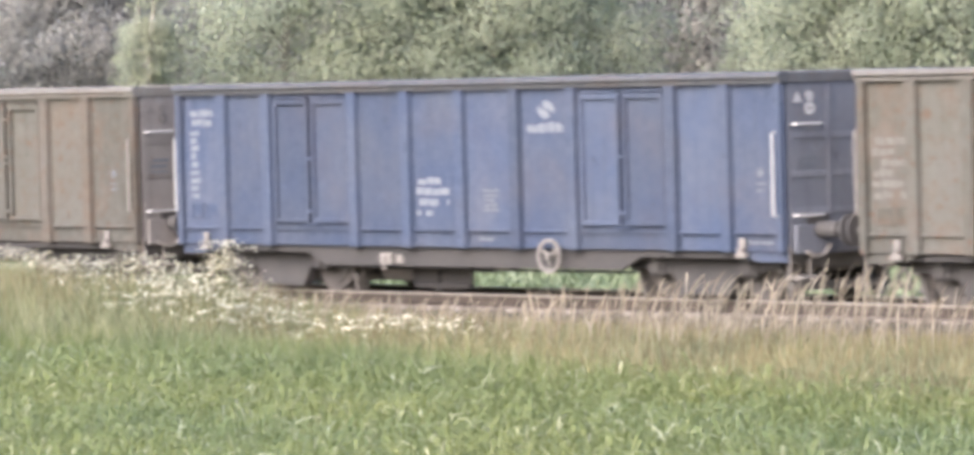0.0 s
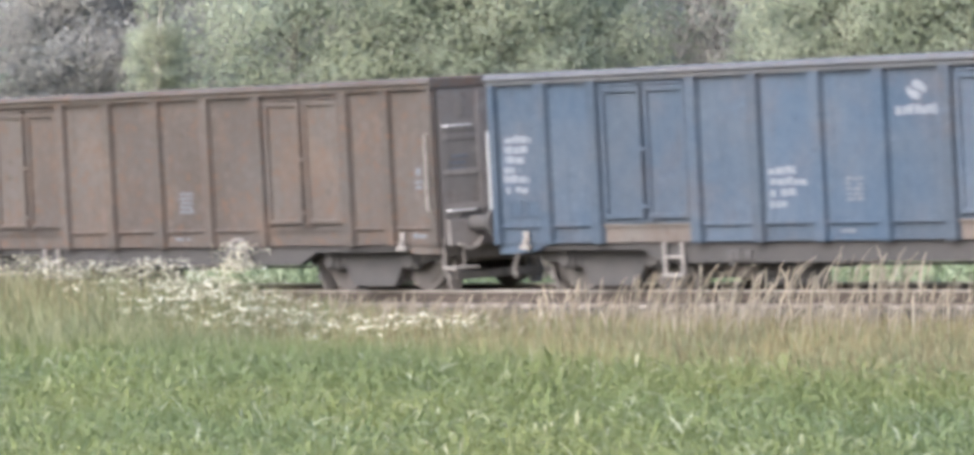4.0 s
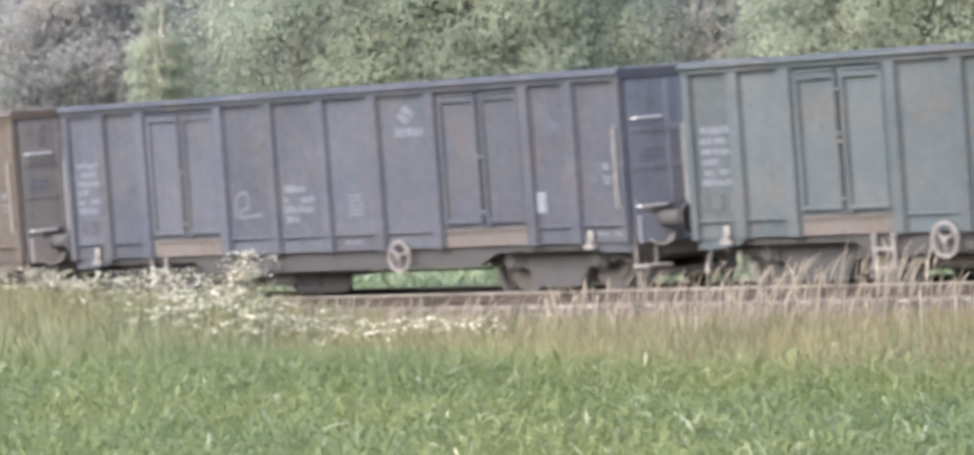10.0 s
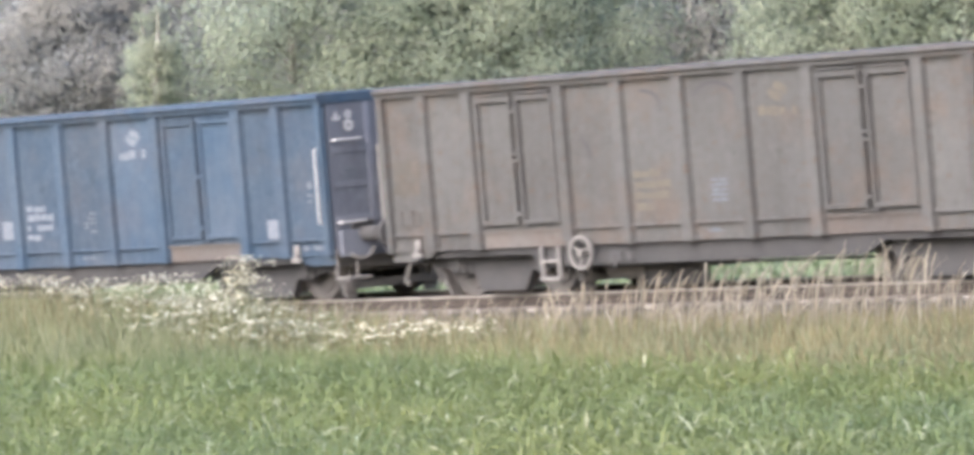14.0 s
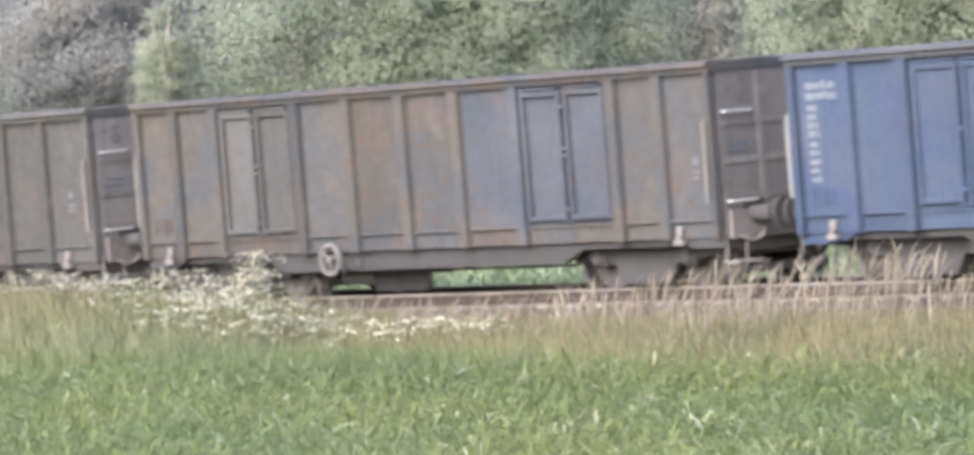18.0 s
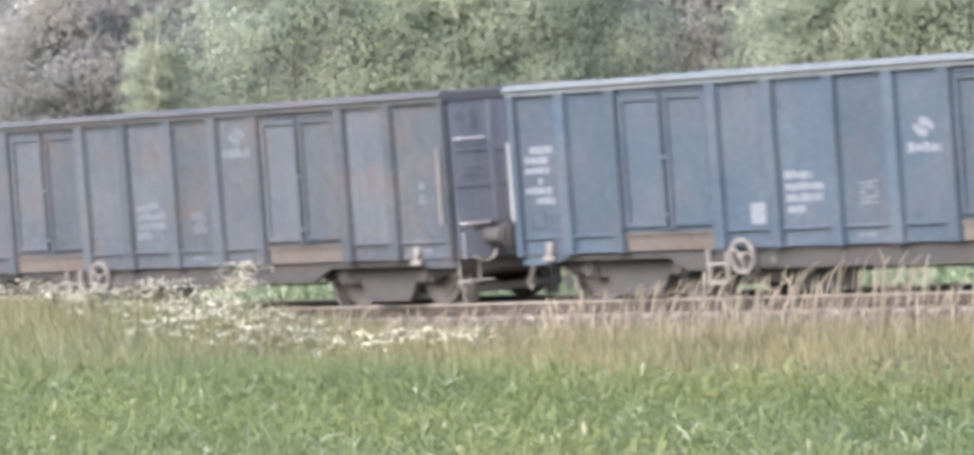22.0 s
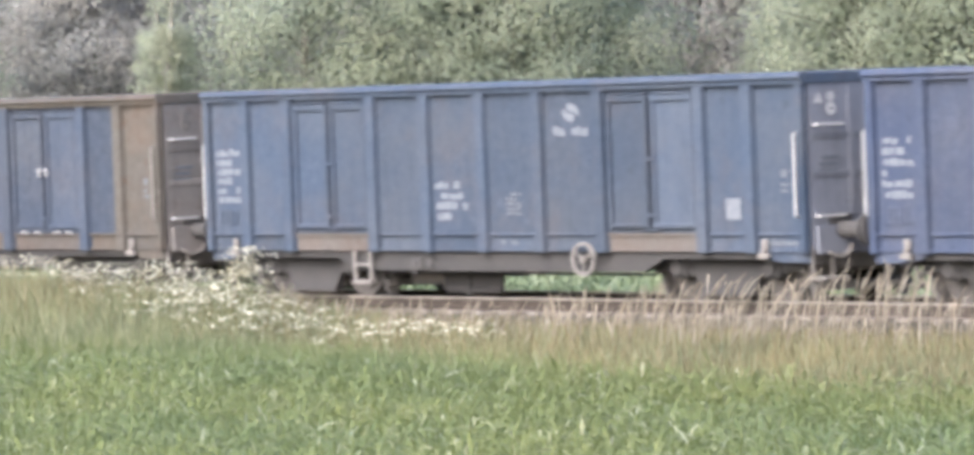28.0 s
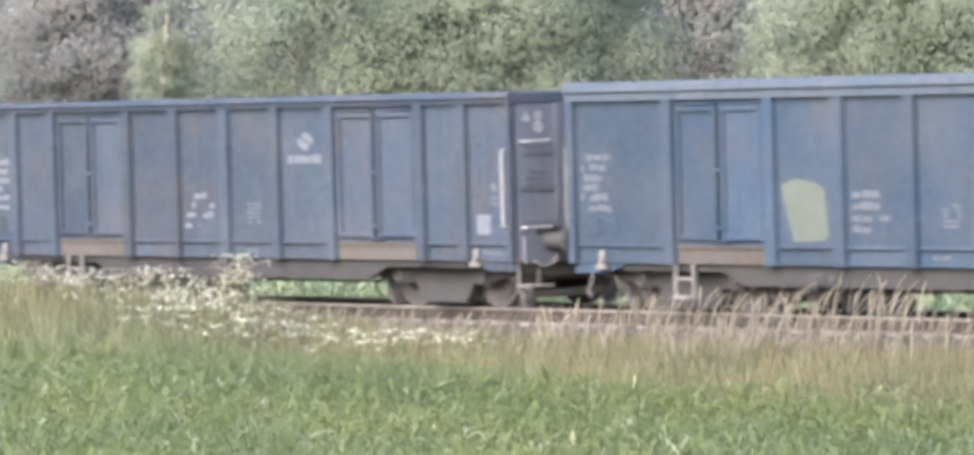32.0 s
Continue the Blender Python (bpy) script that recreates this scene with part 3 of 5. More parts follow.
    weeds = join([leaf_arcs(root, h * 0.8, rng.uniform(0.04, 0.09, len(x)), rng.uniform(0.7, 1.4, len(x)), rng.uniform(0.1, 0.7, len(x)), rng),
                  leaf_arcs(root + np.array([0.05, 0.05, 0.1]), h * 0.7, rng.uniform(0.04, 0.09, len(x)), rng.uniform(0.4, 1.2, len(x)), rng.uniform(0.1, 0.7, len(x)), rng)])
    ob = new("far_weeds", big_mesh("far_weeds", *weeds, WEED))
    tagged(ob, "bright green weeds and crop beyond the track", "weeds", kind="stuff")


# ---- trees ----
def tree_meshes(seed, height, radius, leaves, size=0.10, low=0.1, clumps=46):
    """Trunk with limbs, and a crown of leaf clumps of uneven size round the limbs' ends; low: where the crown begins."""
    rng = np.random.default_rng(seed)
    b = Buf()
    lean = rng.normal(0, 0.15, 2)

    def spine(t):
        return Vector((lean[0] * t * 2, lean[1] * t * 2, height * 0.85 * t))

    b.tube([spine(i / 6) for i in range(7)], [0.12 * (1 - 0.85 * i / 6) + 0.015 for i in range(7)], 8)
    tips = []
    for i in range(clumps):
        t = low + (0.98 - low) * i / clumps
        base = spine(max(0.05, t * 0.9))
        a = i * 2.4 + rng.uniform(-0.5, 0.5)
        reach = radius * math.sin(math.pi * min(1, 0.22 + 0.76 * (t - low) / (1 - low))) ** 0.6 * rng.uniform(0.72, 1.08)
        tip = base + Vector((math.cos(a) * reach, math.sin(a) * reach, reach * rng.uniform(0.05, 0.5)))
        mid = base.lerp(tip, 0.5) + Vector((0, 0, reach * 0.1))
        b.tube([base, mid, tip], [0.028, 0.018, 0.006], 4)
        tips += [tip, mid.lerp(tip, 0.3)]
    tips += [spine(1), spine(1) + Vector((0, 0, height * 0.08))]
    wood = b.mesh("trunk")
    tips = np.array([tuple(t) for t in tips])
    small = tips[rng.integers(0, len(tips), 90)] + rng.normal(0, radius * 0.16, (90, 3))
    core = np.array([tuple(spine(low + (1 - low) * q)) for q in rng.uniform(0, 1, 40)]) + rng.normal(0, radius * 0.3, (40, 3))
    lumps = np.concatenate([tips, core, small])
    lumps[:, 2] = np.maximum(lumps[:, 2], 0.4)
    lr = np.concatenate([rng.uniform(0.22, 0.38, len(tips)), rng.uniform(0.24, 0.4, 40), rng.uniform(0.10, 0.22, 90)]) * radius
    k = rng.choice(len(lumps), leaves, p=lr ** 2 / (lr ** 2).sum())
    d = rng.normal(0, 1, (leaves, 3))
    d /= np.linalg.norm(d, axis=1)[:, None]
    c = lumps[k] + d * (lr[k] * rng.uniform(0.35, 1.12, leaves) ** 0.6)[:, None] * np.array([1, 1, 0.85])
    c[:, 2] = np.maximum(c[:, 2], 0.12)
    # the light falls on the crown as on a soft mass, with a little of each clump
    mid = np.column_stack([np.zeros(leaves), np.zeros(leaves), np.clip(c[:, 2], 0, height) * 0.75 + 0.1 * height])
    mass = (c - mid) / radius
    soft = 0.5 * mass + 0.26 * d + rng.normal(0, 0.05, (leaves, 3)) + np.array([0, 0, 0.45])
    soft /= np.linalg.norm(soft, axis=1)[:, None]
    d = d + rng.normal(0, 0.5, (leaves, 3))
    u = np.cross(d, rng.normal(0, 1, (leaves, 3)))
    u /= np.linalg.norm(u, axis=1)[:, None] + 1e-6
    w = np.cross(u, d)
    w /= np.linalg.norm(w, axis=1)[:, None] + 1e-6
    s = (size * rng.uniform(0.5, 1.25, leaves))[:, None]
    v = np.stack([c - u * s * 0.5, c + w * s * 0.3, c + u * s * 0.5, c - w * s * 0.3], 1).reshape(-1, 3)
    crown = big_mesh("crown", v, np.arange(leaves * 4).reshape(-1, 4), None)
    crown.polygons.foreach_set("use_smooth", np.ones(leaves, dtype=bool))
    crown.normals_split_custom_set_from_vertices(np.repeat(soft, 4, axis=0).tolist())
    return wood, crown


def build_trees():
    a = radians(HEADING)
    fwd, right = Vector((-math.sin(a), math.cos(a), 0)), Vector((math.cos(a), math.sin(a), 0))
    # broad tree, slender tree, tall tree, round bush, low wide bush
    kinds = [tree_meshes(21 + i, *v) for i, v in enumerate(((7.5, 2.3, 34000), (6.4, 0.85, 13000, 0.085, 0.02, 40), (9.5, 2.9, 30000, 0.15), (4.3, 1.7, 24000, 0.085, 0.0), (3.0, 1.5, 19000, 0.08, 0.0)))]
    words = ("pale green leafy tree at the wood's edge", "green leafy tree at the wood's edge", "dull dark leafy tree deeper in the wood")
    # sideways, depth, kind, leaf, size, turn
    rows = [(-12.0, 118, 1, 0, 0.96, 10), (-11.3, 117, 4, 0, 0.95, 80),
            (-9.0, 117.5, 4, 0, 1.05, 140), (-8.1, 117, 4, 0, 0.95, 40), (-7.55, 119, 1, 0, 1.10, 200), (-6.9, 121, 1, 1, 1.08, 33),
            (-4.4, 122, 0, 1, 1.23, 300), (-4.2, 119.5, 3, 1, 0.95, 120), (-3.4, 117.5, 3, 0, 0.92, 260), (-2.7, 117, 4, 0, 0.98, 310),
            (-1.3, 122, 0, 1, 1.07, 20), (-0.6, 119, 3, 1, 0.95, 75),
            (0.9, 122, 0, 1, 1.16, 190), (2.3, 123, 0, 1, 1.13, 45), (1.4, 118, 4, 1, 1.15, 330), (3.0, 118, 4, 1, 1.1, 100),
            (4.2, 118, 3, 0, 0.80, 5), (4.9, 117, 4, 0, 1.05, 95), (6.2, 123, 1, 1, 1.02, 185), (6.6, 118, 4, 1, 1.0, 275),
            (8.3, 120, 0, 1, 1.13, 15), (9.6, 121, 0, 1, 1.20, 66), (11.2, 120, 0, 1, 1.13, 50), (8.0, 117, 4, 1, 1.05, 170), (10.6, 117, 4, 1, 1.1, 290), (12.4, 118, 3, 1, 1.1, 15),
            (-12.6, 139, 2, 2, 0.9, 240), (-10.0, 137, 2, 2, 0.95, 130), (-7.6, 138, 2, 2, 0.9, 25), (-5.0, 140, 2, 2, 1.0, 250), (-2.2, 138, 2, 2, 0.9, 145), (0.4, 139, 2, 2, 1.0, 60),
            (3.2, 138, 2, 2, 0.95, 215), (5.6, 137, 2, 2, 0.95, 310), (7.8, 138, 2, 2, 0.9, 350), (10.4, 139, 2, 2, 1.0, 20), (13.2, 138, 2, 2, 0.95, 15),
            (-15.5, 126, 0, 1, 1.51, 70), (15.8, 126, 0, 1, 1.51, 160), (-20.5, 128, 2, 1, 1.1, 10), (20.8, 127, 2, 1, 1.1, 210)]
    for side, deep, k, leaf, size, turn in rows:
        p = EYE + fwd * deep + right * side
        tree = new("tree")
        tree.matrix_basis = Matrix.Translation((p.x, p.y, float(ground_z(p.y)) - 0.02)) @ pose(0, 0, 0, 0, 0, turn) @ Matrix.Scale(size, 4)
        part("trunk", kinds[k][0], BARK, tree)
        part("crown", kinds[k][1], HAZED_LEAVES[leaf], tree)
        tagged(tree, words[leaf], "tree", "trees of the wood")
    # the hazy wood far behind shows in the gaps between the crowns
    # far wood behind the crowns: haze put into its grey-brown lightens the gaps
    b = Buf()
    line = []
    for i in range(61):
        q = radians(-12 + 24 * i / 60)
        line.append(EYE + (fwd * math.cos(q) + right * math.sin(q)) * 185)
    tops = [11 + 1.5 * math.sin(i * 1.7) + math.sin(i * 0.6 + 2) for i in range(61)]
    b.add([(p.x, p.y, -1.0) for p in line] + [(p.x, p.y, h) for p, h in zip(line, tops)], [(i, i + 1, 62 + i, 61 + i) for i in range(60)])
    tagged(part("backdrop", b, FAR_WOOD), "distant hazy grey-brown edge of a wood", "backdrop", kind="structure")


# ---- the train ----
RIM_Z0, RIM_Z1, SILL_Z = 2.93, 3.08, 0.75
TYPES = {  # body length, places of the ribs, bays that are double doors, bays with a small hatch
    "doors": (12.76, (0, 0.96, 1.95, 3.88, 5.07, 6.29, 7.49, 8.76, 10.77, 11.70, 12.76), (2, 7), ()),
    "framed": (12.76, (0, 0.96, 1.95, 3.88, 5.07, 6.29, 7.49, 8.76, 10.77, 11.70, 12.76), (2, 7), ()),
    "doors_wide": (12.94, (0, 1.10, 2.14, 4.12, 5.30, 6.47, 7.64, 8.82, 10.80, 11.84, 12.94), (2, 7), ()),
    "doors_even": (12.72, (0, 1.07, 2.10, 4.09, 5.16, 6.31, 7.40, 8.39, 10.38, 11.45, 12.72), (2, 7), ()),
    "framed_even": (12.72, (0, 1.07, 2.10, 4.09, 5.16, 6.31, 7.40, 8.39, 10.38, 11.45, 12.72), (2, 7), ()),
    "plain": (12.94, (0, 1.15, 2.19, 3.22, 4.24, 5.26, 6.34, 7.42, 8.50, 9.52, 10.54, 11.70, 12.94), (), (1,)),
    "long": (14.54, (0, 2.00, 3.96, 5.24, 6.54, 7.84, 9.14, 10.46, 12.44, 14.54), (1, 7), ()),
}


def rib_profile(x, s, w=0.115):
    """Outline of a side post in x and y; s: -1 on the near side."""
    return [(x - w, s * 1.405), (x - w * 0.80, s * 1.492), (x + w * 0.80, s * 1.492), (x + w, s * 1.405)]


def side_meshes(kind, s):
    """The parts of one side wall: (name, bay, mesh)."""
    length, ribs, doors, hatches = TYPES[kind]
    out = []

    def y(d):
        return s * d

    def slab(b, x0, x1, d0, d1, z0, z1, c=0.0):
        b.box(x0, x1, min(y(d0), y(d1)), max(y(d0), y(d1)), z0, z1, c)

    for i, (x0, x1) in enumerate(zip(ribs[:-1], ribs[1:])):
        if i in doors:
            xm = (x0 + x1) / 2
            for j, (a, c) in enumerate(((x0 + 0.15, xm - 0.035), (xm + 0.035, x1 - 0.15))):
                def leaf(b, a=a, c=c):
                    proud = 1.472 if kind.startswith("framed") else 1.458
                    slab(b, a, c, 1.375, 1.412 if kind.startswith("framed") else 1.416, 1.075, 2.84)
                    for u0, u1, z0, z1 in ((a, a + 0.075, 1.075, 2.84), (c - 0.075, c, 1.075, 2.84), (a + 0.07, c - 0.07, 2.765, 2.84), (a + 0.07, c - 0.07, 1.075, 1.14)):
                        slab(b, u0, u1, 1.41, proud, z0, z1, 0.008)
                out.append(("door_leaf", i, shared(("door_leaf", kind, s, i, j), leaf)))
                out.append(("door_header", i, shared(("door_header", kind, s, i, j), lambda b, a=a, c=c: slab(b, a + 0.02, c - 0.02, 1.415, 1.49 if kind.startswith("framed") else 1.465, 2.85, 2.885, 0.01))))

            out.append(("door_frame", i, shared(("door_frame", kind, s, i), lambda b, x0=x0, x1=x1: slab(b, x0 + 0.02, x1 - 0.02, 1.365, 1.395, 1.005, RIM_Z0))))

            def lock(b, xm=xm):
                d = 1.472 if kind.startswith("framed") else 1.458
                for dx, r in ((-0.05, 0.011), (0.055, 0.009)):
                    b.tube([(xm + dx, y(d + 0.006), 1.11), (xm + dx, y(d + 0.006), 2.78)], r, 6)
                for z in ((1.22, 1.95, 2.05, 2.62) if kind.startswith("framed") else (1.24, 2.0)):
                    slab(b, xm - 0.075, xm + 0.075, d, d + 0.022, z - 0.025, z + 0.025, 0.006)
                slab(b, xm - 0.16, xm + 0.16, 1.42, 1.47, 1.03, 1.06, 0.008)
            out.append(("door_lock", i, shared(("door_lock", kind, s, i), lock)))

            def low(b, x0=x0, x1=x1):
                slab(b, x0 + 0.1, x1 - 0.1, 1.37, 1.41, SILL_Z + 0.01, 1.005)
                slab(b, x0 + 0.1, x1 - 0.1, 1.41, 1.44, 0.97, 1.005)
            out.append(("door_sill", i, shared(("door_sill", kind, s, i), low)))
        else:
            def panel(b, x0=x0, x1=x1):
                slab(b, x0 + 0.02, x1 - 0.02, 1.375, 1.412, 1.005, RIM_Z0)
            out.append(("side_panel", i, shared(("side_panel", kind, s, i), panel)))

            def low(b, x0=x0, x1=x1):
                slab(b, x0 + 0.05, x1 - 0.05, 1.37, 1.405, SILL_Z + 0.01, 1.0)
                slab(b, x0 + 0.1, x1 - 0.1, 1.405, 1.452, 0.97, 1.01, 0.008)
                slab(b, x0 + 0.1, x1 - 0.1, 1.405, 1.43, SILL_Z + 0.01, SILL_Z + 0.05)
            out.append(("lower_panel", i, shared(("lower_panel", kind, s, i), low)))
            if i in hatches:
                def hatch(b, x0=x0, x1=x1):
                    slab(b, x0 + 0.14, x1 - 0.14, 1.412, 1.43, 1.02, 1.98)
                    for u0, u1, z0, z1 in ((x0 + 0.14, x0 + 0.2, 1.02, 1.98), (x1 - 0.2, x1 - 0.14, 1.02, 1.98), (x0 + 0.1, x1 - 0.1, 1.98, 2.05)):
                        slab(b, u0, u1, 1.43, 1.465, z0, z1)
                out.append(("hatch", i, shared(("hatch", kind, s, i), hatch)))
    for i, x in enumerate(ribs):
        xx = min(max(x, 0.07), length - 0.07)
        w = 0.07 if i in (0, len(ribs) - 1) else 0.115
        out.append(("side_post", i - 0.5, shared(("side_post", kind, s, i), lambda b, xx=xx, w=w: b.prism(rib_profile(xx, s, w), "z", SILL_Z, RIM_Z0 - 0.005))))
    z1 = RIM_Z1 + (0.10 if kind == "long" else 0)
    zm = RIM_Z0 + 0.45 * (z1 - RIM_Z0)
    prof = [(y(1.36), RIM_Z0), (y(1.49), RIM_Z0), (y(1.495), zm - 0.01), (y(1.53), zm), (y(1.54), zm + 0.02), (y(1.525), z1 - 0.025), (y(1.49), z1 - 0.004), (y(1.45), z1 + 0.004), (y(1.37), z1), (y(1.36), z1 - 0.02)]
    out.append(("top_rail", None, shared(("top_rail", kind, s), lambda b: b.prism(prof, "x", -0.02, length + 0.02))))
    return out


def end_meshes(kind, front):
    length = TYPES[kind][0]
    x, o = (length, 1) if front else (0, -1)
    out = []

    def slab(b, d0, d1, y0, y1, z0, z1, c=0.0):
        a, e = x + o * d0, x + o * d1
        b.box(min(a, e), max(a, e), y0, y1, z0, z1, c)

    out.append(("end_wall", shared(("end_wall", kind, front), lambda b: slab(b, -0.05, -0.005, -1.36, 1.36, 0.78, RIM_Z0))))
    for i, z in enumerate((1.28, 1.75, 2.25)):
        out.append(("end_beam", shared(("end_beam", kind, front, i), lambda b, z=z: slab(b, -0.005, 0.008, -1.3, 1.3, z - 0.04, z + 0.04, 0.004))))
    for i, yy in enumerate((-0.62, 0.62)):
        out.append(("end_post", shared(("end_post", kind, front, i), lambda b, yy=yy: slab(b, -0.005, 0.012, yy - 0.05, yy + 0.05, 1.21, RIM_Z0 - 0.01, 0.005))))
    out.append(("end_rail", shared(("end_rail", kind, front), lambda b: slab(b, -0.10, 0.02, -1.36, 1.36, RIM_Z0 + 0.002, RIM_Z1 - 0.004, 0.01))))
    out.append(("head_stock", shared(("head_stock", kind, front), lambda b: slab(b, -0.003, 0.05, -1.3, 1.3, 0.72, 1.1, 0.012))))
    return out


def bogie(wagon, x):
    """A two-axle bogie; returns its wheelsets."""
    frame_mesh = shared("bogie_side_frame", lambda b: b.prism([(-1.48, 0.52), (-1.45, 0.70), (-0.55, 0.74), (-0.4, 0.66), (0.4, 0.66), (0.55, 0.74), (1.45, 0.70), (1.48, 0.52),
                                                            (0.62, 0.42), (0.46, 0.16), (-0.46, 0.16), (-0.62, 0.42)], "y", -0.06, 0.06))
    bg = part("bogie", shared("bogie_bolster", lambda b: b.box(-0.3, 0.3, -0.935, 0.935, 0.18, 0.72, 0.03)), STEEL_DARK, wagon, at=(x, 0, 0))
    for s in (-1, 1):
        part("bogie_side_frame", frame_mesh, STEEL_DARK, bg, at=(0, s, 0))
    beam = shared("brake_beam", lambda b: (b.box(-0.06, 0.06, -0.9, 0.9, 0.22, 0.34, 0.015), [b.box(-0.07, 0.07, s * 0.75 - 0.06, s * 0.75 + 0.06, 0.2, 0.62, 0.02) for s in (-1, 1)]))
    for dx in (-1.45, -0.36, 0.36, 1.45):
        part("brake_beam", beam, SHADE_LIFT_STEEL, bg, at=(dx, 0, 0))
    part("bogie_end_beam", shared("bogie_end_beam", lambda b: (b.box(-0.06, 0.06, -1.05, 1.05, 0.46, 0.7, 0.02), [b.prism([(s * 0.55, 0.46), (s * 0.95, 0.46), (s * 0.84, 0.10), (s * 0.66, 0.10)], "x", -0.03, 0.03) for s in (-1, 1)])), SHADE_LIFT_STEEL, bg, at=(-1.42, 0, 0))
    part("bogie_end_beam", MESHES["bogie_end_beam"], SHADE_LIFT_STEEL, bg, at=(1.42, 0, 0))
    box = shared("axle_box", lambda b: (b.box(-0.15, 0.15, -0.10, 0.06, -0.15, 0.17, 0.04), b.disc((0, -0.11, 0), "y", 0.11, 0.05, 12)))
    spring = shared("spring", lambda b: [b.disc((0, 0, 0.02 + 0.055 * k), "z", 0.075, 0.03, 10) for k in range(5)])
    sets = []
    wheel = shared("wheelset", lambda b: (b.disc((0, 0, 0), "y", 0.08, 2.05, 10),
                                          [(b.disc((0, s * 0.75, 0), "y", 0.46, 0.135, 24), b.disc((0, s * 0.69, 0), "y", 0.49, 0.03, 24), b.disc((0, s * 0.83, 0), "y", 0.36, 0.03, 20, 0.2),
                                            b.disc((0, s * 0.83, 0), "y", 0.13, 0.06, 12), [b.box(-0.03 + 0.27 * math.cos(q) , 0.03 + 0.27 * math.cos(q), s * 0.82 - 0.02, s * 0.82 + 0.02,
                                             0.27 * math.sin(q) - 0.03, 0.27 * math.sin(q) + 0.03) for q in (0.3, 1.9, 3.4, 4.9)]) for s in (-1, 1)]))
    for dx in (-0.9, 0.9):
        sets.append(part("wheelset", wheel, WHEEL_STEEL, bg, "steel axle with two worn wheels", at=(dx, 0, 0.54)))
        for s in (-1, 1):
            part("axle_box", box, STEEL_DARK, bg, at=pose(dx, s * 1.03, 0.54, 0, 0, 0 if s < 0 else 180))
            part("spring", spring, STEEL_DARK, bg, at=(dx + (0.22 if dx < 0 else -0.22), s * 1.02, 0.42))
    return sets


def dashes(b, x, z, w, h, rows, seed, y=-1.4175, fill=0.75, piece=(0.03, 0.10), widths=None):
    """Rows of small plain bars where lettering stood, on the near side."""
    r = random.Random(seed)
    step = h / rows
    for i in range(rows):
        a = x + r.uniform(0, 0.1) * w
        end = x + w * (widths[i % len(widths)] if widths else r.uniform(0.7, 1.0))
        while a < end:
            e = min(end, a + r.uniform(*piece))
            z0 = z + h - (i + 1) * step + r.uniform(-0.06, 0.06) * step
            if r.random() < 0.88:
                b.box(a, e, y, y + 0.012, z0 + step * 0.14, z0 + step * (0.14 + fill * r.uniform(0.6, 0.9)))
            a = e + r.uniform(0.012, 0.035)


def strip(b, left, right, y, thick=0.006):
    """A flat painted band between two rows of x, z points."""
    n = len(left)
    vs = [(u, y, w) for u, w in left] + [(u, y, w) for u, w in right] + [(u, y + thick, w) for u, w in left] + [(u, y + thick, w) for u, w in right]
    fs = []
    for i in range(n - 1):
        fs += [(i, i + 1, n + i + 1, n + i), (2 * n + i, i, i + 1, 2 * n + i + 1)[::-1], (n + i, n + i + 1, 3 * n + i + 1, 3 * n + i)[::-1]]
    b.add(vs, fs + [(0, n, 3 * n, 2 * n), (n - 1, 2 * n - 1, 4 * n - 1, 3 * n - 1)])


def swoosh(b, x, z, size, y=-1.4175):
    """Two interlocked comma shapes: the plain form of the owner's sign."""
    lobe = smooth([(-0.14, 0.5), (0.2, 0.44), (0.5, 0.12), (0.44, -0.2), (0.24, -0.02), (0.0, 0.04), (-0.22, 0.2), (-0.14, 0.5)], 4)[:-1]
    for s in (1, -1):
        blob(b, [(x + s * u * size, z + s * v * size * 0.74) for u, v in lobe], y)


def stroke(b, pts, width, y):
    """A painted line of that width through x, z points."""
    left, right = [], []
    for i, (u, w) in enumerate(pts):
        p, q = pts[max(i - 1, 0)], pts[min(i + 1, len(pts) - 1)]
        d = math.hypot(q[0] - p[0], q[1] - p[1]) or 1e-6
        nx, nz = -(q[1] - p[1]) / d * width / 2, (q[0] - p[0]) / d * width / 2
        left.append((u + nx, w + nz))
        right.append((u - nx, w - nz))
    strip(b, left, right, y)


def smooth(pts, n=6):
    out = []
    p = [pts[0]] + list(pts) + [pts[-1]]
    for i in range(1, len(p) - 2):
        for k in range(n):
            t = k / n
            out.append(tuple(0.5 * (2 * p[i][j] + (p[i + 1][j] - p[i - 1][j]) * t + (2 * p[i - 1][j] - 5 * p[i][j] + 4 * p[i + 1][j] - p[i + 2][j]) * t * t
                                    + (3 * p[i][j] - p[i - 1][j] - 3 * p[i + 1][j] + p[i + 2][j]) * t ** 3) for j in range(len(pts[0]))))
    return out + [tuple(pts[-1])]


def blob(b, pts, y):
    """A flat filled shape round the middle of its x, z outline."""
    cx, cz = sum(p[0] for p in pts) / len(pts), sum(p[1] for p in pts) / len(pts)
    n = len(pts)
    b.add([(cx, y, cz)] + [(u, y, w) for u, w in pts] + [(u, y + 0.004, w) for u, w in pts],
          [(0, 1 + i, 1 + (i + 1) % n) for i in range(n)] + [(1 + i, 1 + n + i, 1 + n + (i + 1) % n, 1 + (i + 1) % n) for i in range(n)])


WAGONS, SHIFTS = [], {}      # (thing, place of its rear end at the start, wheelsets)


